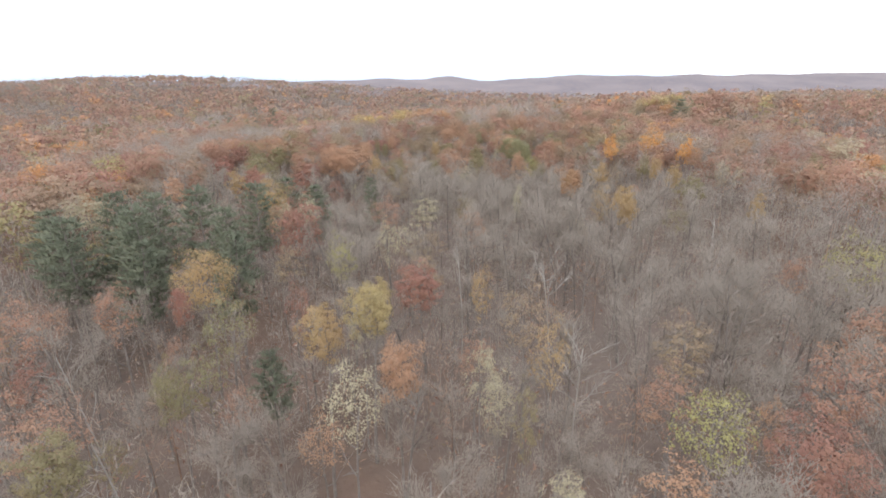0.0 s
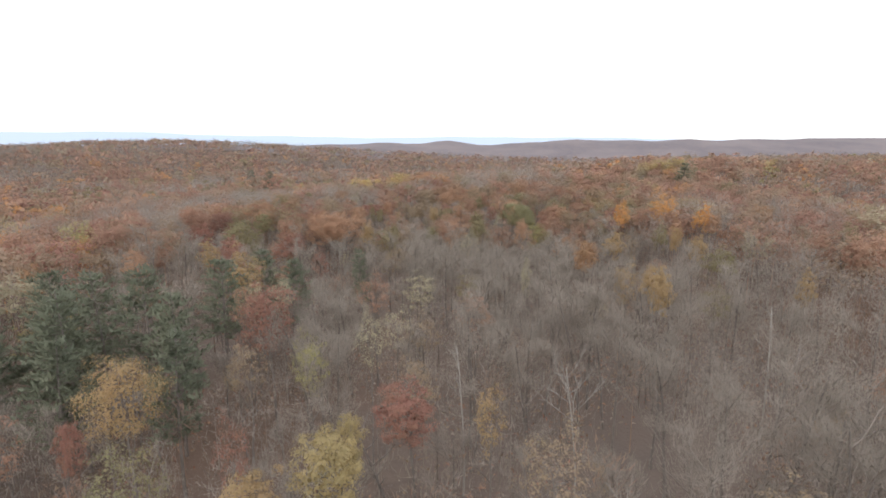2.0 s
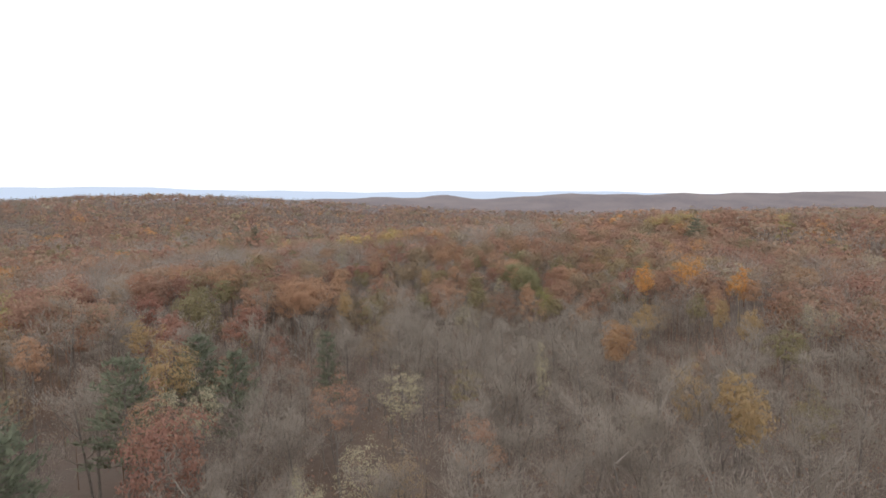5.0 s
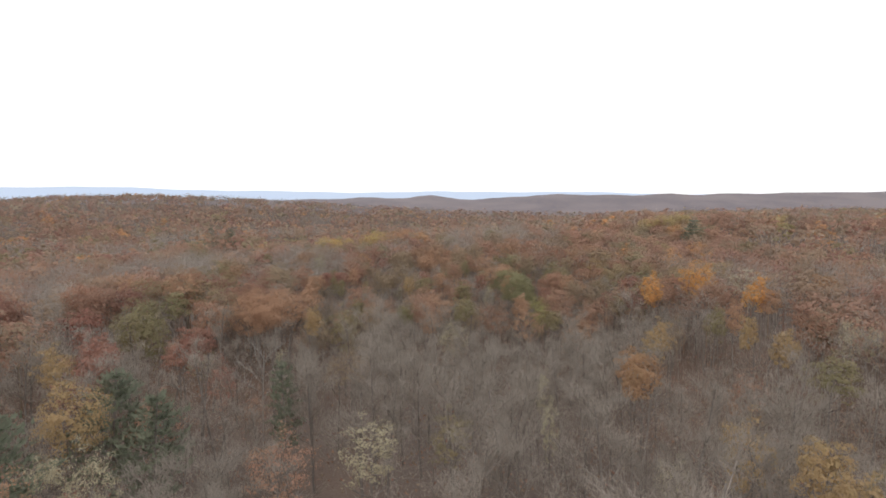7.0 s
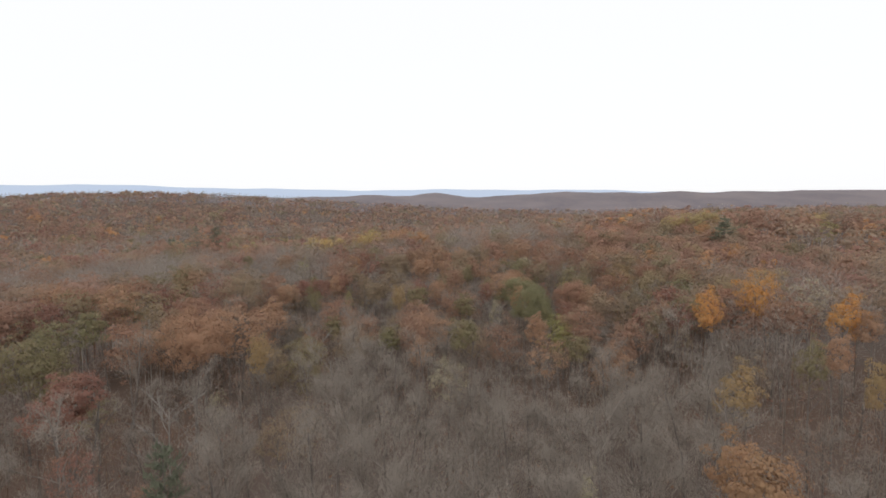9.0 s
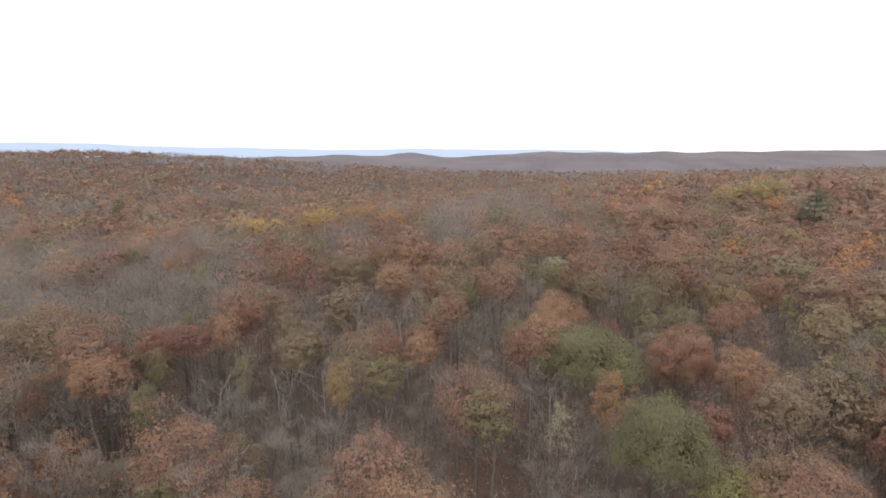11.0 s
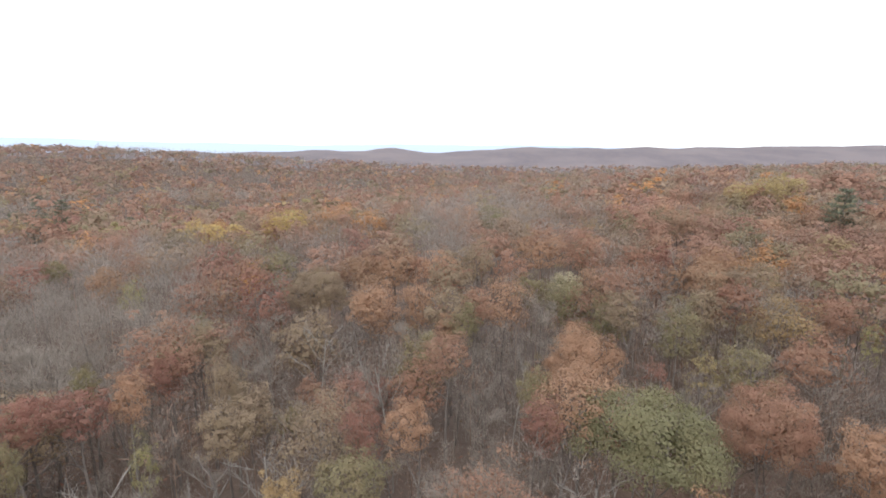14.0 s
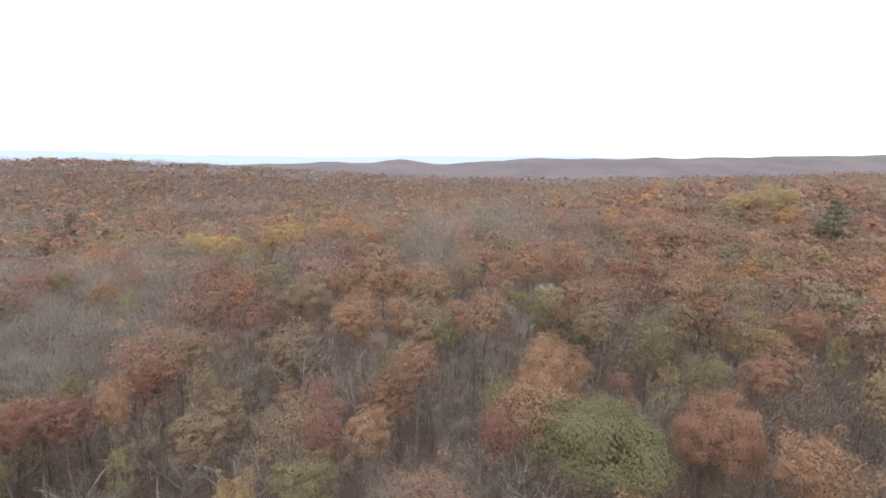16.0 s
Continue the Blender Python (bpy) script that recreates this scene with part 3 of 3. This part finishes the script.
def mixture(x, y):
    """Share of bare trees, and weights of the leaf colours, by the stand of the wood."""
    n = noise.noise(Vector((x / 38.0, y / 38.0, 1.7)))
    bare = 0.93
    edge = 118 - 0.10 * abs(x) + (22 if -30 < x < 50 else -6) * (1 if y < 150 else 0) * 0.35
    if y > edge:
        bare = 0.26
    if x > 8 and y > 140:
        bare = 0.14
    if x < -42 and y > 70:
        bare = min(bare, 0.45)
    if x > 62 and y > 85:
        bare = min(bare, 0.3)
    if -95 < x < -24 and 184 < y < 220:
        bare = 0.96
    if 6 < x < 14 and 160 < y < 176:
        bare = 0.9
    bare += (0.22 if y < edge else 0.12) * n
    if -16 < x < 46 and y < 84:
        bare = 0.88 if y > 36 else 0.62
    if x < -12 and y < 58:
        bare = min(bare, 0.4)
        weights = (5, 4, 0, 0.6, 0.5, 0.5, 0.1, 0.1, 0.5)
        if y < 42:
            bare, weights = 0.12, (4, 1.5, 0, 2.5, 2.5, 0.3, 0.1, 0, 0)
    elif y < 36:
        weights = (3, 4, 0, 0.6, 0.6, 3, 0.3, 0.2, 1.2)
    elif y < edge:
        weights = (2.2, 4, 0, 0.5, 0.5, 0.5, 0.2, 0.1, 1.8)
    else:
        weights = (7, 3.5, 0 if y > 145 else 0.12, 2.0, 1.5, 2.4, 0.1, 0.06, 0.2)
    return bare, weights


def in_view(x, y):
    return y > 8 and abs(x - 2) < 22 + 1.02 * y


def near_stand(x, y):
    """The stretch of wood whose trees are set one by one."""
    return 10 < y < 222 and -62 < x < 66


def free(x, y, gap):
    return all((x - a) ** 2 + (y - b) ** 2 > (gap * s) ** 2 for a, b, s in planted)


rng = random.Random(23)
solo = list(planted)
gaps, outlying = [], []
for step, first, last in ((4.7, 10, 50), (5.9, 50, 140), (4.5, 140, 226)):
    for j in range(int((last - first) / (step * 0.98))):
        for i in range(-15, 16):
            x = 2 + (i + 0.5 * (j % 2)) * step + rng.uniform(-0.37, 0.37) * step
            y = first + j * step * 0.98 + rng.uniform(-0.37, 0.37) * step
            if near_stand(x, y) and in_view(x, y) and all((x - a) ** 2 + (y - b) ** 2 > ((4.0 if y < 140 else 3.2) * s) ** 2 for a, b, s in solo):
                gaps.append((x, y))
for x, y in gaps:
    bare, weights = mixture(x, y)
    size = rng.uniform(0.84, 1.06)
    if any(abs(x - a) < 3.6 * max(s, 0.75) and 0 < b - y < 13 for a, b, s in solo):
        bare, size = 0.85, size * 0.7
    if rng.random() < bare and (abs(x - 2) > 42 or y > 196):
        outlying.append((x, y, rng.uniform(3.4, 4.8), 18 * size, float(land(x, y)), np.array((0.36, 0.312, 0.272)) * rng.uniform(0.85, 1.1), True))
    elif rng.random() < bare:
        close = -26 < x < 32 and y < 125 or abs(x) < 22 and y < 190
        plant(rng.choice(BARE if close else BARE_OFF), x, y, size * 0.9, "", rng.uniform(1.05, 1.35), rng)
    else:
        colour = rng.choices(PALETTE, weights)[0]
        if abs(x - 2) > 46 or y > 203:
            outlying.append((x, y, rng.uniform(3.6, 5.2), 19 * size, float(land(x, y)), np.array(LEAF[colour][rng.randrange(3)]) * rng.uniform(0.9, 1.08), False))
            continue
        close = -45 < x < 62 and 20 < y < 200
        kinds = THIN if colour == "pale" or y < 115 and abs(x) < 46 or rng.random() < 0.15 else SLIM if rng.random() < 0.4 else LEAFY_FINE if close and abs(x) < 36 and (y < 40 or 132 < y < 172) else LEAFY if close else LEAFY_OFF
        plant(rng.choice(kinds), x, y, size * (0.9 if y < 150 else 0.95), colour, rng.uniform(0.9, 1.12), rng)

# the models themselves leave the scene
for model in BARE + BARE_OFF + LEAFY + LEAFY_FINE + LEAFY_OFF + SLIM + SLIM_FINE + THIN + BROAD + PINES + DEAD:
    for ob in (*model.children_recursive, model):
        bpy.data.objects.remove(ob)


# ---- the woods beyond, as one canopy by distance ----
def unit(a):
    return a / np.linalg.norm(a, axis=-1, keepdims=True)


def twig_cloud(gen, n, size):
    """One far leafless crown, in a unit crown, as corners and shading normals of its triangles: a fan of twigs on a stem."""
    lumps = unit(gen.normal(size=(12, 3)) + np.array([0, 0, 0.4]))
    high = gen.uniform(0.15, 0.34, 12)
    d = unit(gen.normal(size=(n, 3)) + np.array([0, 0, 0.45]))
    swell = 0.9 + (high * np.exp(-((d[:, None, :] - lumps) ** 2).sum(-1) / 0.1)).max(-1)
    p = d * gen.uniform(0.25, 0.95, (n, 1)) * swell[:, None]
    way = unit(d + gen.normal(size=(n, 3)) * 0.6 + np.array([0, 0, 0.45]))
    nn = unit(d * 0.65 + np.array([0, 0, 0.75]))
    side = unit(np.cross(way, nn) + 0.25 * gen.normal(size=(n, 3)))
    w = size * gen.uniform(0.5, 1.3, (n, 1))
    tri = np.stack([p - side * w, p + side * w, p + way * gen.uniform(0.16, 0.36, (n, 1))], 1)
    away = (np.cross(tri[:, 1] - tri[:, 0], tri[:, 2] - tri[:, 0]) * nn).sum(-1) < 0
    tri[away] = tri[away][:, [1, 0, 2]]
    stem = np.array([[-0.022, 0, -2.6], [0.022, 0, -2.6], [0, 0, 0.5], [0, -0.022, -2.6], [0, 0.022, -2.6], [0, 0, 0.5]])
    return np.concatenate([tri.reshape(-1, 3), stem]), np.concatenate([np.repeat(nn, 3, 0), np.tile([0, -0.7, 0.7], (6, 1))])


def leaf_cloud(gen, n, size):
    """One far leafy crown, in a unit crown: clumps of small leaf sprays over an uneven dome, and larger sprays within."""
    lumps = unit(gen.normal(size=(12, 3)) + np.array([0, 0, 0.4]))
    high = gen.uniform(0.18, 0.40, 12)
    inner, clumps = n // 6, max(n // 26, 7)
    group = np.concatenate([np.arange(inner), gen.integers(0, clumps, n - inner)])
    d = unit(gen.normal(size=(n, 3)) + np.array([0, 0, 0.5]))[group]
    swell = 0.68 + (high * np.exp(-((d[:, None, :] - lumps) ** 2).sum(-1) / 0.11)).max(-1)
    k, r = gen.uniform(0.68, 1.03, n)[group], gen.uniform(0.14, 0.27, (n, 1))[group]
    puff = unit(gen.normal(size=(n, 3)) + np.array([0, 0, 0.3]) + 0.7 * d)
    p = d * (swell * k)[:, None] + puff * np.array([1, 1, 0.6]) * r * gen.uniform(0.5, 1.12, (n, 1))
    p[:inner] *= gen.uniform(0.5, 0.9, (inner, 1))
    nn = unit(d * 0.5 + puff * 0.8 + np.array([0, 0, 0.3]))
    w = size * gen.uniform(0.6, 1.3, (n, 1))
    w[:inner] *= 1.9
    face = unit(nn + gen.normal(size=(n, 3)) * 0.28)
    a = unit(np.cross(face, gen.normal(size=(n, 3))))
    b = np.cross(face, a)
    tri = np.stack([p + a * w, p + (b * 0.87 - a * 0.5) * w, p - (b * 0.87 + a * 0.5) * w], 1)
    stem = np.array([[[-0.03, 0, -2.2], [0.03, 0, -2.2], [0, 0, 0.2]], [[0, -0.03, -2.2], [0, 0.03, -2.2], [0, 0, 0.2]]])
    V, N = np.concatenate([tri, stem]), np.concatenate([np.repeat(nn[:, None], 3, 1), np.tile([0, -0.7, 0.7], (2, 3, 1))])
    away = (np.cross(V[:, 1] - V[:, 0], V[:, 2] - V[:, 0]) * N.sum(1)).sum(-1) < 0
    V[away] = V[away][:, [1, 0, 2]]
    return V.reshape(-1, 3), N.reshape(-1, 3)


def far_colour(gen, x, y):
    bare, weights = mixture(x, y)
    if y > 222 or abs(x) > 66:
        bare = min(max(0.3 + 0.12 * min(max((y - 330) / 350, 0), 1) + 1.5 * noise.noise(Vector((x / 70.0, y / 70.0, 4.1))), 0.06), 0.85)
        weights = (7, 4.5, 0.6, 1.6, 1.5, 1.3, 0.2, 0.1, 0.15)
        if -95 < x < -22 and 184 < y < 224:
            bare = 0.96
    if gen.random() < bare:
        # bare crowns get darker with distance, by up to a quarter
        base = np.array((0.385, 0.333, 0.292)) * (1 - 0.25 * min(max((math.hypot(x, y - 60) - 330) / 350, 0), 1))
        return base * gen.uniform(0.85, 1.15), True
    key = PALETTE[gen.choice(len(PALETTE), p=np.array(weights) / sum(weights))]
    a, b, c = (np.array(v) for v in LEAF[key])
    own = (a + (b - a) * gen.random()) * gen.uniform(0.74, 1.1)
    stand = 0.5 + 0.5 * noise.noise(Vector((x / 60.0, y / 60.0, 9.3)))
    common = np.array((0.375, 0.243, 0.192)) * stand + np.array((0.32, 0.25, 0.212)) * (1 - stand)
    # distance haze painted into the leaves: farther crowns mix towards grey
    haze_share = min(max((math.hypot(x, y - 60) - 330) / 350, 0), 1) * 0.75
    common = common * 0.95 * (1 - haze_share) + np.array((0.258, 0.213, 0.192)) * haze_share
    own_share = 0.7 - 0.2 * haze_share
    # the 1.18 lifts the leaf colour as a veil of haze would
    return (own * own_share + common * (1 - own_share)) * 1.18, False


def coloured_mesh(name, label, V, N, F, C, category="woods"):
    """A mesh of triangles with a shading normal and a leaf colour at each corner."""
    me = bpy.data.meshes.new(name)
    me.vertices.add(len(V))
    me.vertices.foreach_set("co", V.ravel())
    me.loops.add(3 * len(F))
    me.loops.foreach_set("vertex_index", F.ravel().astype(np.int32))
    me.polygons.add(len(F))
    me.polygons.foreach_set("loop_start", np.arange(0, 3 * len(F), 3, dtype=np.int32))
    me.polygons.foreach_set("loop_total", np.full(len(F), 3, dtype=np.int32))
    me.polygons.foreach_set("use_smooth", np.ones(len(F), bool))
    me.update(calc_edges=True)
    me.normals_split_custom_set_from_vertices(N.tolist())
    att = me.color_attributes.new("leaf_colour", "FLOAT_COLOR", "POINT")
    att.data.foreach_set("color", np.concatenate([C, np.ones((len(C), 1))], 1).ravel())
    me.materials.append(FAR_WOODS)
    return tagged(new(name, me), label, category, kind="stuff")


def canopy(name, label, trees, seed, twigs, blade, leaves=30, size=0.05):
    """One mesh of many far crowns; trees: x, y, radius, height, ground, colour, bare."""
    gen = np.random.default_rng(seed)
    shapes = {True: [twig_cloud(gen, twigs, blade) for _ in range(12)], False: [leaf_cloud(gen, leaves, size) for _ in range(16)]}
    points, normals, cols = [], [], []
    for x, y, r, h, ground, colour, bare in trees:
        t, nn = shapes[bare][gen.integers(0, len(shapes[bare]))]
        a, deep = gen.uniform(0, 6.28), min(0.95 * r, 0.36 * h)
        turn = np.array([[math.cos(a), math.sin(a), 0], [-math.sin(a), math.cos(a), 0], [0, 0, 1]])
        points.append(t @ turn * np.array([r, r, deep]) + np.array([x, y, ground + h - deep]))
        normals.append(nn @ turn)
        cols.append(np.tile(colour, (len(t), 1)))
    V = np.concatenate(points)
    coloured_mesh(name, label, V, np.concatenate(normals), np.arange(len(V)).reshape(-1, 3), np.concatenate(cols))


def scatter(seed, step, inside, r0, r1):
    gen, out = np.random.default_rng(seed), []
    for y in np.arange(8, 1500, step):
        for x in np.arange(-1500, 1500, step):
            xx, yy = x + gen.uniform(-0.42, 0.42) * step, y + gen.uniform(-0.42, 0.42) * step
            if inside(np.float64(xx), np.float64(yy)):
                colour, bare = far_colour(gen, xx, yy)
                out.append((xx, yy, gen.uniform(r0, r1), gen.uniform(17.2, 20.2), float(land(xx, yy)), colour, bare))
    return out


def cleared(x, y):
    """The meadow and the house plot that lie open in the woods."""
    return (((x + 97) / 21) ** 2 + ((y - 442) / 15) ** 2 < 1) | (((x + 125) / 11) ** 2 + ((y - 313) / 13) ** 2 < 1)


def wedge(x, y):
    return (abs(x - 2) < 25 + 0.98 * y) & (y > 8) & (1 - cleared(x, y)).astype(bool)


def ring(inner, outer):
    """The woods between two boxes: half width and far end each."""
    return lambda x, y: wedge(x, y) & ~((y < inner[1]) & (abs(x - 2) < inner[0])) & (y < outer[1]) & (abs(x - 2) < outer[0])


gen = np.random.default_rng(61)
middle = scatter(31, 6.7, ring((62, 222), (120, 283)), 4.8, 6.8)
for i in range(6):
    x, y = 104 + 3.4 * i + gen.uniform(-1, 1), 263 + gen.uniform(-2.5, 2.5)
    middle.append((x, y, gen.uniform(3.4, 4.4), gen.uniform(20, 22), float(land(x, y)), np.array((0.50, 0.40, 0.21)) * gen.uniform(0.9, 1.1), False))
for x, y in ((-18, 259), (-23, 263), (-29, 252), (-35, 255), (-41, 260)):
    middle.append((x, y, gen.uniform(4.4, 5.4), gen.uniform(20, 22.5), float(land(x, y)), np.array((0.52, 0.39, 0.18)) * gen.uniform(0.9, 1.1), False))
canopy("side_woods", "mixed stand of rust, brown and leafless grey trees", outlying, 44, 400, 0.009, 1300, 0.036)
canopy("nearer_woods", "mixed woods of rust, brown and bare grey crowns", middle, 41, 520, 0.007, 1050, 0.038)
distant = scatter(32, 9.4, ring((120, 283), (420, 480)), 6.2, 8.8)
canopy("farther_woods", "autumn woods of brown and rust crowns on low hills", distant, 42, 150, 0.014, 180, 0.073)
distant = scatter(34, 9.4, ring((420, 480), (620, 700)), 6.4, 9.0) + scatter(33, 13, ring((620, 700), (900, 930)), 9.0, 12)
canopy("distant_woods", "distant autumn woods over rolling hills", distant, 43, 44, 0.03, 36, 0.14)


def undergrowth():
    """Low brush and saplings between the trunks: brown leaf sprays and thin stems."""
    gen = np.random.default_rng(51)
    n = 110000
    x, y = gen.uniform(-62, 66, n), gen.uniform(8, 215, n)
    keep = np.abs(x - 2) < 22 + 1.0 * y
    patch = np.sin(x / 5.3 + 1.2 * np.sin(y / 7.1)) + np.sin(y / 4.7 + 1.1 * np.sin(x / 6.3))
    keep &= patch > -0.6
    x, y = x[keep], y[keep]
    n = len(x)
    base = np.stack([x, y, land(x, y) + gen.uniform(0.1, 1.0, n) ** 1.6 * 7.0], 1)
    stem = gen.random(n) < 0.45
    d1, d2 = unit(gen.normal(size=(n, 3))), unit(gen.normal(size=(n, 3)))
    size = gen.uniform(0.15, 0.42, (n, 1))
    leaf = np.stack([base, base + d1 * size, base + d2 * size], 1)
    up = unit(gen.normal(size=(n, 3)) * 0.35 + np.array([0, 0, 1]))
    rod = np.stack([base - d1 * 0.02, base + d1 * 0.02, base + up * gen.uniform(0.9, 2.6, (n, 1))], 1)
    tri = np.where(stem[:, None, None], rod, leaf)
    tones = np.array(((0.36, 0.23, 0.16), (0.33, 0.25, 0.18), (0.40, 0.34, 0.29), (0.34, 0.19, 0.14)))
    col = np.where(stem[:, None], tones[2], tones[gen.integers(0, 4, n)])
    me = bpy.data.meshes.new("undergrowth")
    me.from_pydata(tri.reshape(-1, 3).tolist(), [], np.arange(3 * n).reshape(-1, 3).tolist())
    att = me.color_attributes.new("leaf_colour", "FLOAT_COLOR", "POINT")
    att.data.foreach_set("color", np.repeat(np.concatenate([col, np.ones((n, 1))], 1), 3, 0).ravel())
    me.materials.append(FAR_WOODS)
    tagged(new("undergrowth", me), "brown leafy brush and thin saplings on the forest floor", "undergrowth", kind="stuff")


undergrowth()


def saplings():
    """Slender young trees that fill the gaps under the canopy."""
    gen, out = np.random.default_rng(71), []
    while len(out) < 860:
        x, y = gen.uniform(-60, 64), gen.uniform(12, 200) if len(out) < 520 else gen.uniform(146, 205)
        if abs(x - 2) < 20 + y and all((x - a) ** 2 + (y - b) ** 2 > 4.0 for a, b, _ in planted):
            tone = np.array((0.35, 0.30, 0.26)) if gen.random() < 0.75 else np.array((0.36, 0.25, 0.19))
            tall = gen.uniform(11, 16.5) if len(out) >= 520 else gen.uniform(9, 14)
            out.append((x, y, gen.uniform(2.2, 3.4), tall, float(land(x, y)), tone * gen.uniform(0.88, 1.1), True))
    canopy("young_trees", "thin grey-brown saplings under the taller trees", out, 72, 140, 0.013)


saplings()


# ---- meadow and house in their clearings ----
def plain(name, col, var, scale, rough=0.8):
    mat, nodes, links, bsdf = shade_nodes(name, rough)
    c = mix_rgb(nodes, links, ramp(nodes, links, noise_out(nodes, links, scale, 4), 0.38, 0.64), col, var)
    links.new(c, bsdf.inputs["Base Color"])
    return mat


MEADOW = plain("dry_meadow_grass", (0.42, 0.38, 0.20), (0.34, 0.32, 0.18), 0.25)
SIDING = plain("white_clapboard", (0.52, 0.51, 0.49), (0.46, 0.45, 0.43), 0.8)
SHINGLE = plain("grey_roof_shingles", (0.25, 0.25, 0.24), (0.20, 0.20, 0.195), 1.2)
DARK_GLASS = plain("dark_window_glass", (0.05, 0.055, 0.06), (0.04, 0.045, 0.05), 1.0, 0.15)
BRICK_RED = plain("red_chimney_brick", (0.30, 0.13, 0.09), (0.24, 0.10, 0.08), 2.0)


def meadow(cx, cy, rx, ry, material, label):
    """A grass clearing that follows the slope, a little over the forest floor."""
    v, f, rings, spokes = [], [], 6, 28
    for i in range(rings + 1):
        for k in range(spokes):
            a = k * 2 * math.pi / spokes
            r = i / rings * (1 + 0.1 * math.sin(3 * a + 1))
            x, y = cx + rx * r * math.cos(a), cy + ry * r * math.sin(a)
            v.append((x, y, float(land(x, y)) + 0.5))
    for i in range(rings):
        for k in range(spokes):
            a, b = i * spokes + k, i * spokes + (k + 1) % spokes
            f.append((a, b, b + spokes, a + spokes))
    me = mesh_of("meadow", v, f, True)
    me.materials.append(material)
    tagged(new("meadow", me), label, "meadow", kind="structure")


def boxes(name, rows):
    """One mesh of boxes: centre and size each."""
    bm = bmesh.new()
    for c, d in rows:
        bmesh.ops.create_cube(bm, size=1.0, matrix=Matrix.Translation(c) @ Matrix.Diagonal((*d, 1)))
    bmesh.ops.bevel(bm, geom=bm.edges[:], offset=0.03, segments=1, affect="EDGES")
    me = bpy.data.meshes.new(name)
    bm.to_mesh(me)
    bm.free()
    return me


def gable(name, length, depth, base, rise, over, thick):
    """A pitched roof slab with eaves."""
    v, f = [], []
    for z in (0, thick):
        for x in (-length / 2 - over, length / 2 + over):
            v += [(x, -depth / 2 - over, base + z - over * rise / (depth / 2)), (x, 0, base + rise + z), (x, depth / 2 + over, base + z - over * rise / (depth / 2))]
    f += [(0, 3, 4, 1), (1, 4, 5, 2), (6, 7, 10, 9), (7, 8, 11, 10), (0, 1, 7, 6), (1, 2, 8, 7), (3, 9, 10, 4), (4, 10, 11, 5), (0, 6, 9, 3), (2, 5, 11, 8)]
    return mesh_of(name, v, f)


def house(x, y, turn, length, depth, height):
    ob = thing("house")
    part("wall", boxes("wall", [((0, 0, height / 2), (length, depth, height))]), SIDING, ob)
    gab = mesh_of("gable_wall", [(-length / 2, -depth / 2, height - 0.05), (-length / 2, depth / 2, height - 0.05), (-length / 2, 0, height + 2.1),
                                 (length / 2, -depth / 2, height - 0.05), (length / 2, depth / 2, height - 0.05), (length / 2, 0, height + 2.1)],
                  [(0, 2, 1), (3, 4, 5), (0, 3, 5, 2), (1, 2, 5, 4)])
    part("gable_wall", gab, SIDING, ob)
    part("roof", gable("roof", length, depth, height, 2.3, 0.45, 0.18), SHINGLE, ob, "grey shingled gable roof")
    part("chimney", boxes("chimney", [((length * 0.2, 0.4, height + 2.3), (0.8, 0.8, 2.2))]), BRICK_RED, ob, "red brick chimney")
    for i in range(4):
        wx = -length / 2 + length * (i + 0.7) / 4.4
        if i == 2:
            part("door", boxes("door", [((wx, -depth / 2 - 0.02, 1.05), (0.95, 0.1, 2.1))]), BRICK_RED, ob, "dark red front door")
        else:
            win = part("window", boxes("window", [((wx, -depth / 2 - 0.02, 1.6), (1.1, 0.1, 1.4))]), SIDING, ob)
            part("pane", boxes("pane", [((wx, -depth / 2 - 0.06, 1.6), (0.9, 0.06, 1.2))]), DARK_GLASS, win, "dark glass pane")
    ob.matrix_basis = pose(x, y, float(land(x, y)) - 0.1, 0, 0, turn)
    return tagged(ob, "small white clapboard house with a grey gable roof", "house")


meadow(-97, 442, 21, 15, MEADOW, "pale yellow-green grass clearing among the woods")
house(-126, 318, 30, 9, 6.5, 3.0)


# ---- blue mountain at the end of the view ----
def blue_mountain():
    mat, nodes, links, bsdf = shade_nodes("glowing_haze_slope", 1.0)
    # distance haze put in as a blue base colour plus a glow of its own
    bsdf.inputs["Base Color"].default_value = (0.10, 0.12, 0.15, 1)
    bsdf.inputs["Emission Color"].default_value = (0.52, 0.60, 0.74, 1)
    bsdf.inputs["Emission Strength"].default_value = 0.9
    v, f = [], []
    n = 160
    for i in range(n + 1):
        x = -4300 + 8600 * i / n
        y = 4350 - 0.00004 * x * x
        top = 193 - 0.015 * max(x, -2500) + 9 * math.sin(x / 620.0) + 4 * math.sin(x / 210.0 + 1) + 2 * math.sin(x / 77.0)
        v += [(x, y, -60), (x, y + 60, top), (x, y + 260, top - 8)]
    for i in range(n):
        for j in range(2):
            a = i * 3 + j
            f.append((a, a + 3, a + 4, a + 1))
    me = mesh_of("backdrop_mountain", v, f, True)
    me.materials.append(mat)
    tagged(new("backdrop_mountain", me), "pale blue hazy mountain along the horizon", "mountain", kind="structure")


blue_mountain()
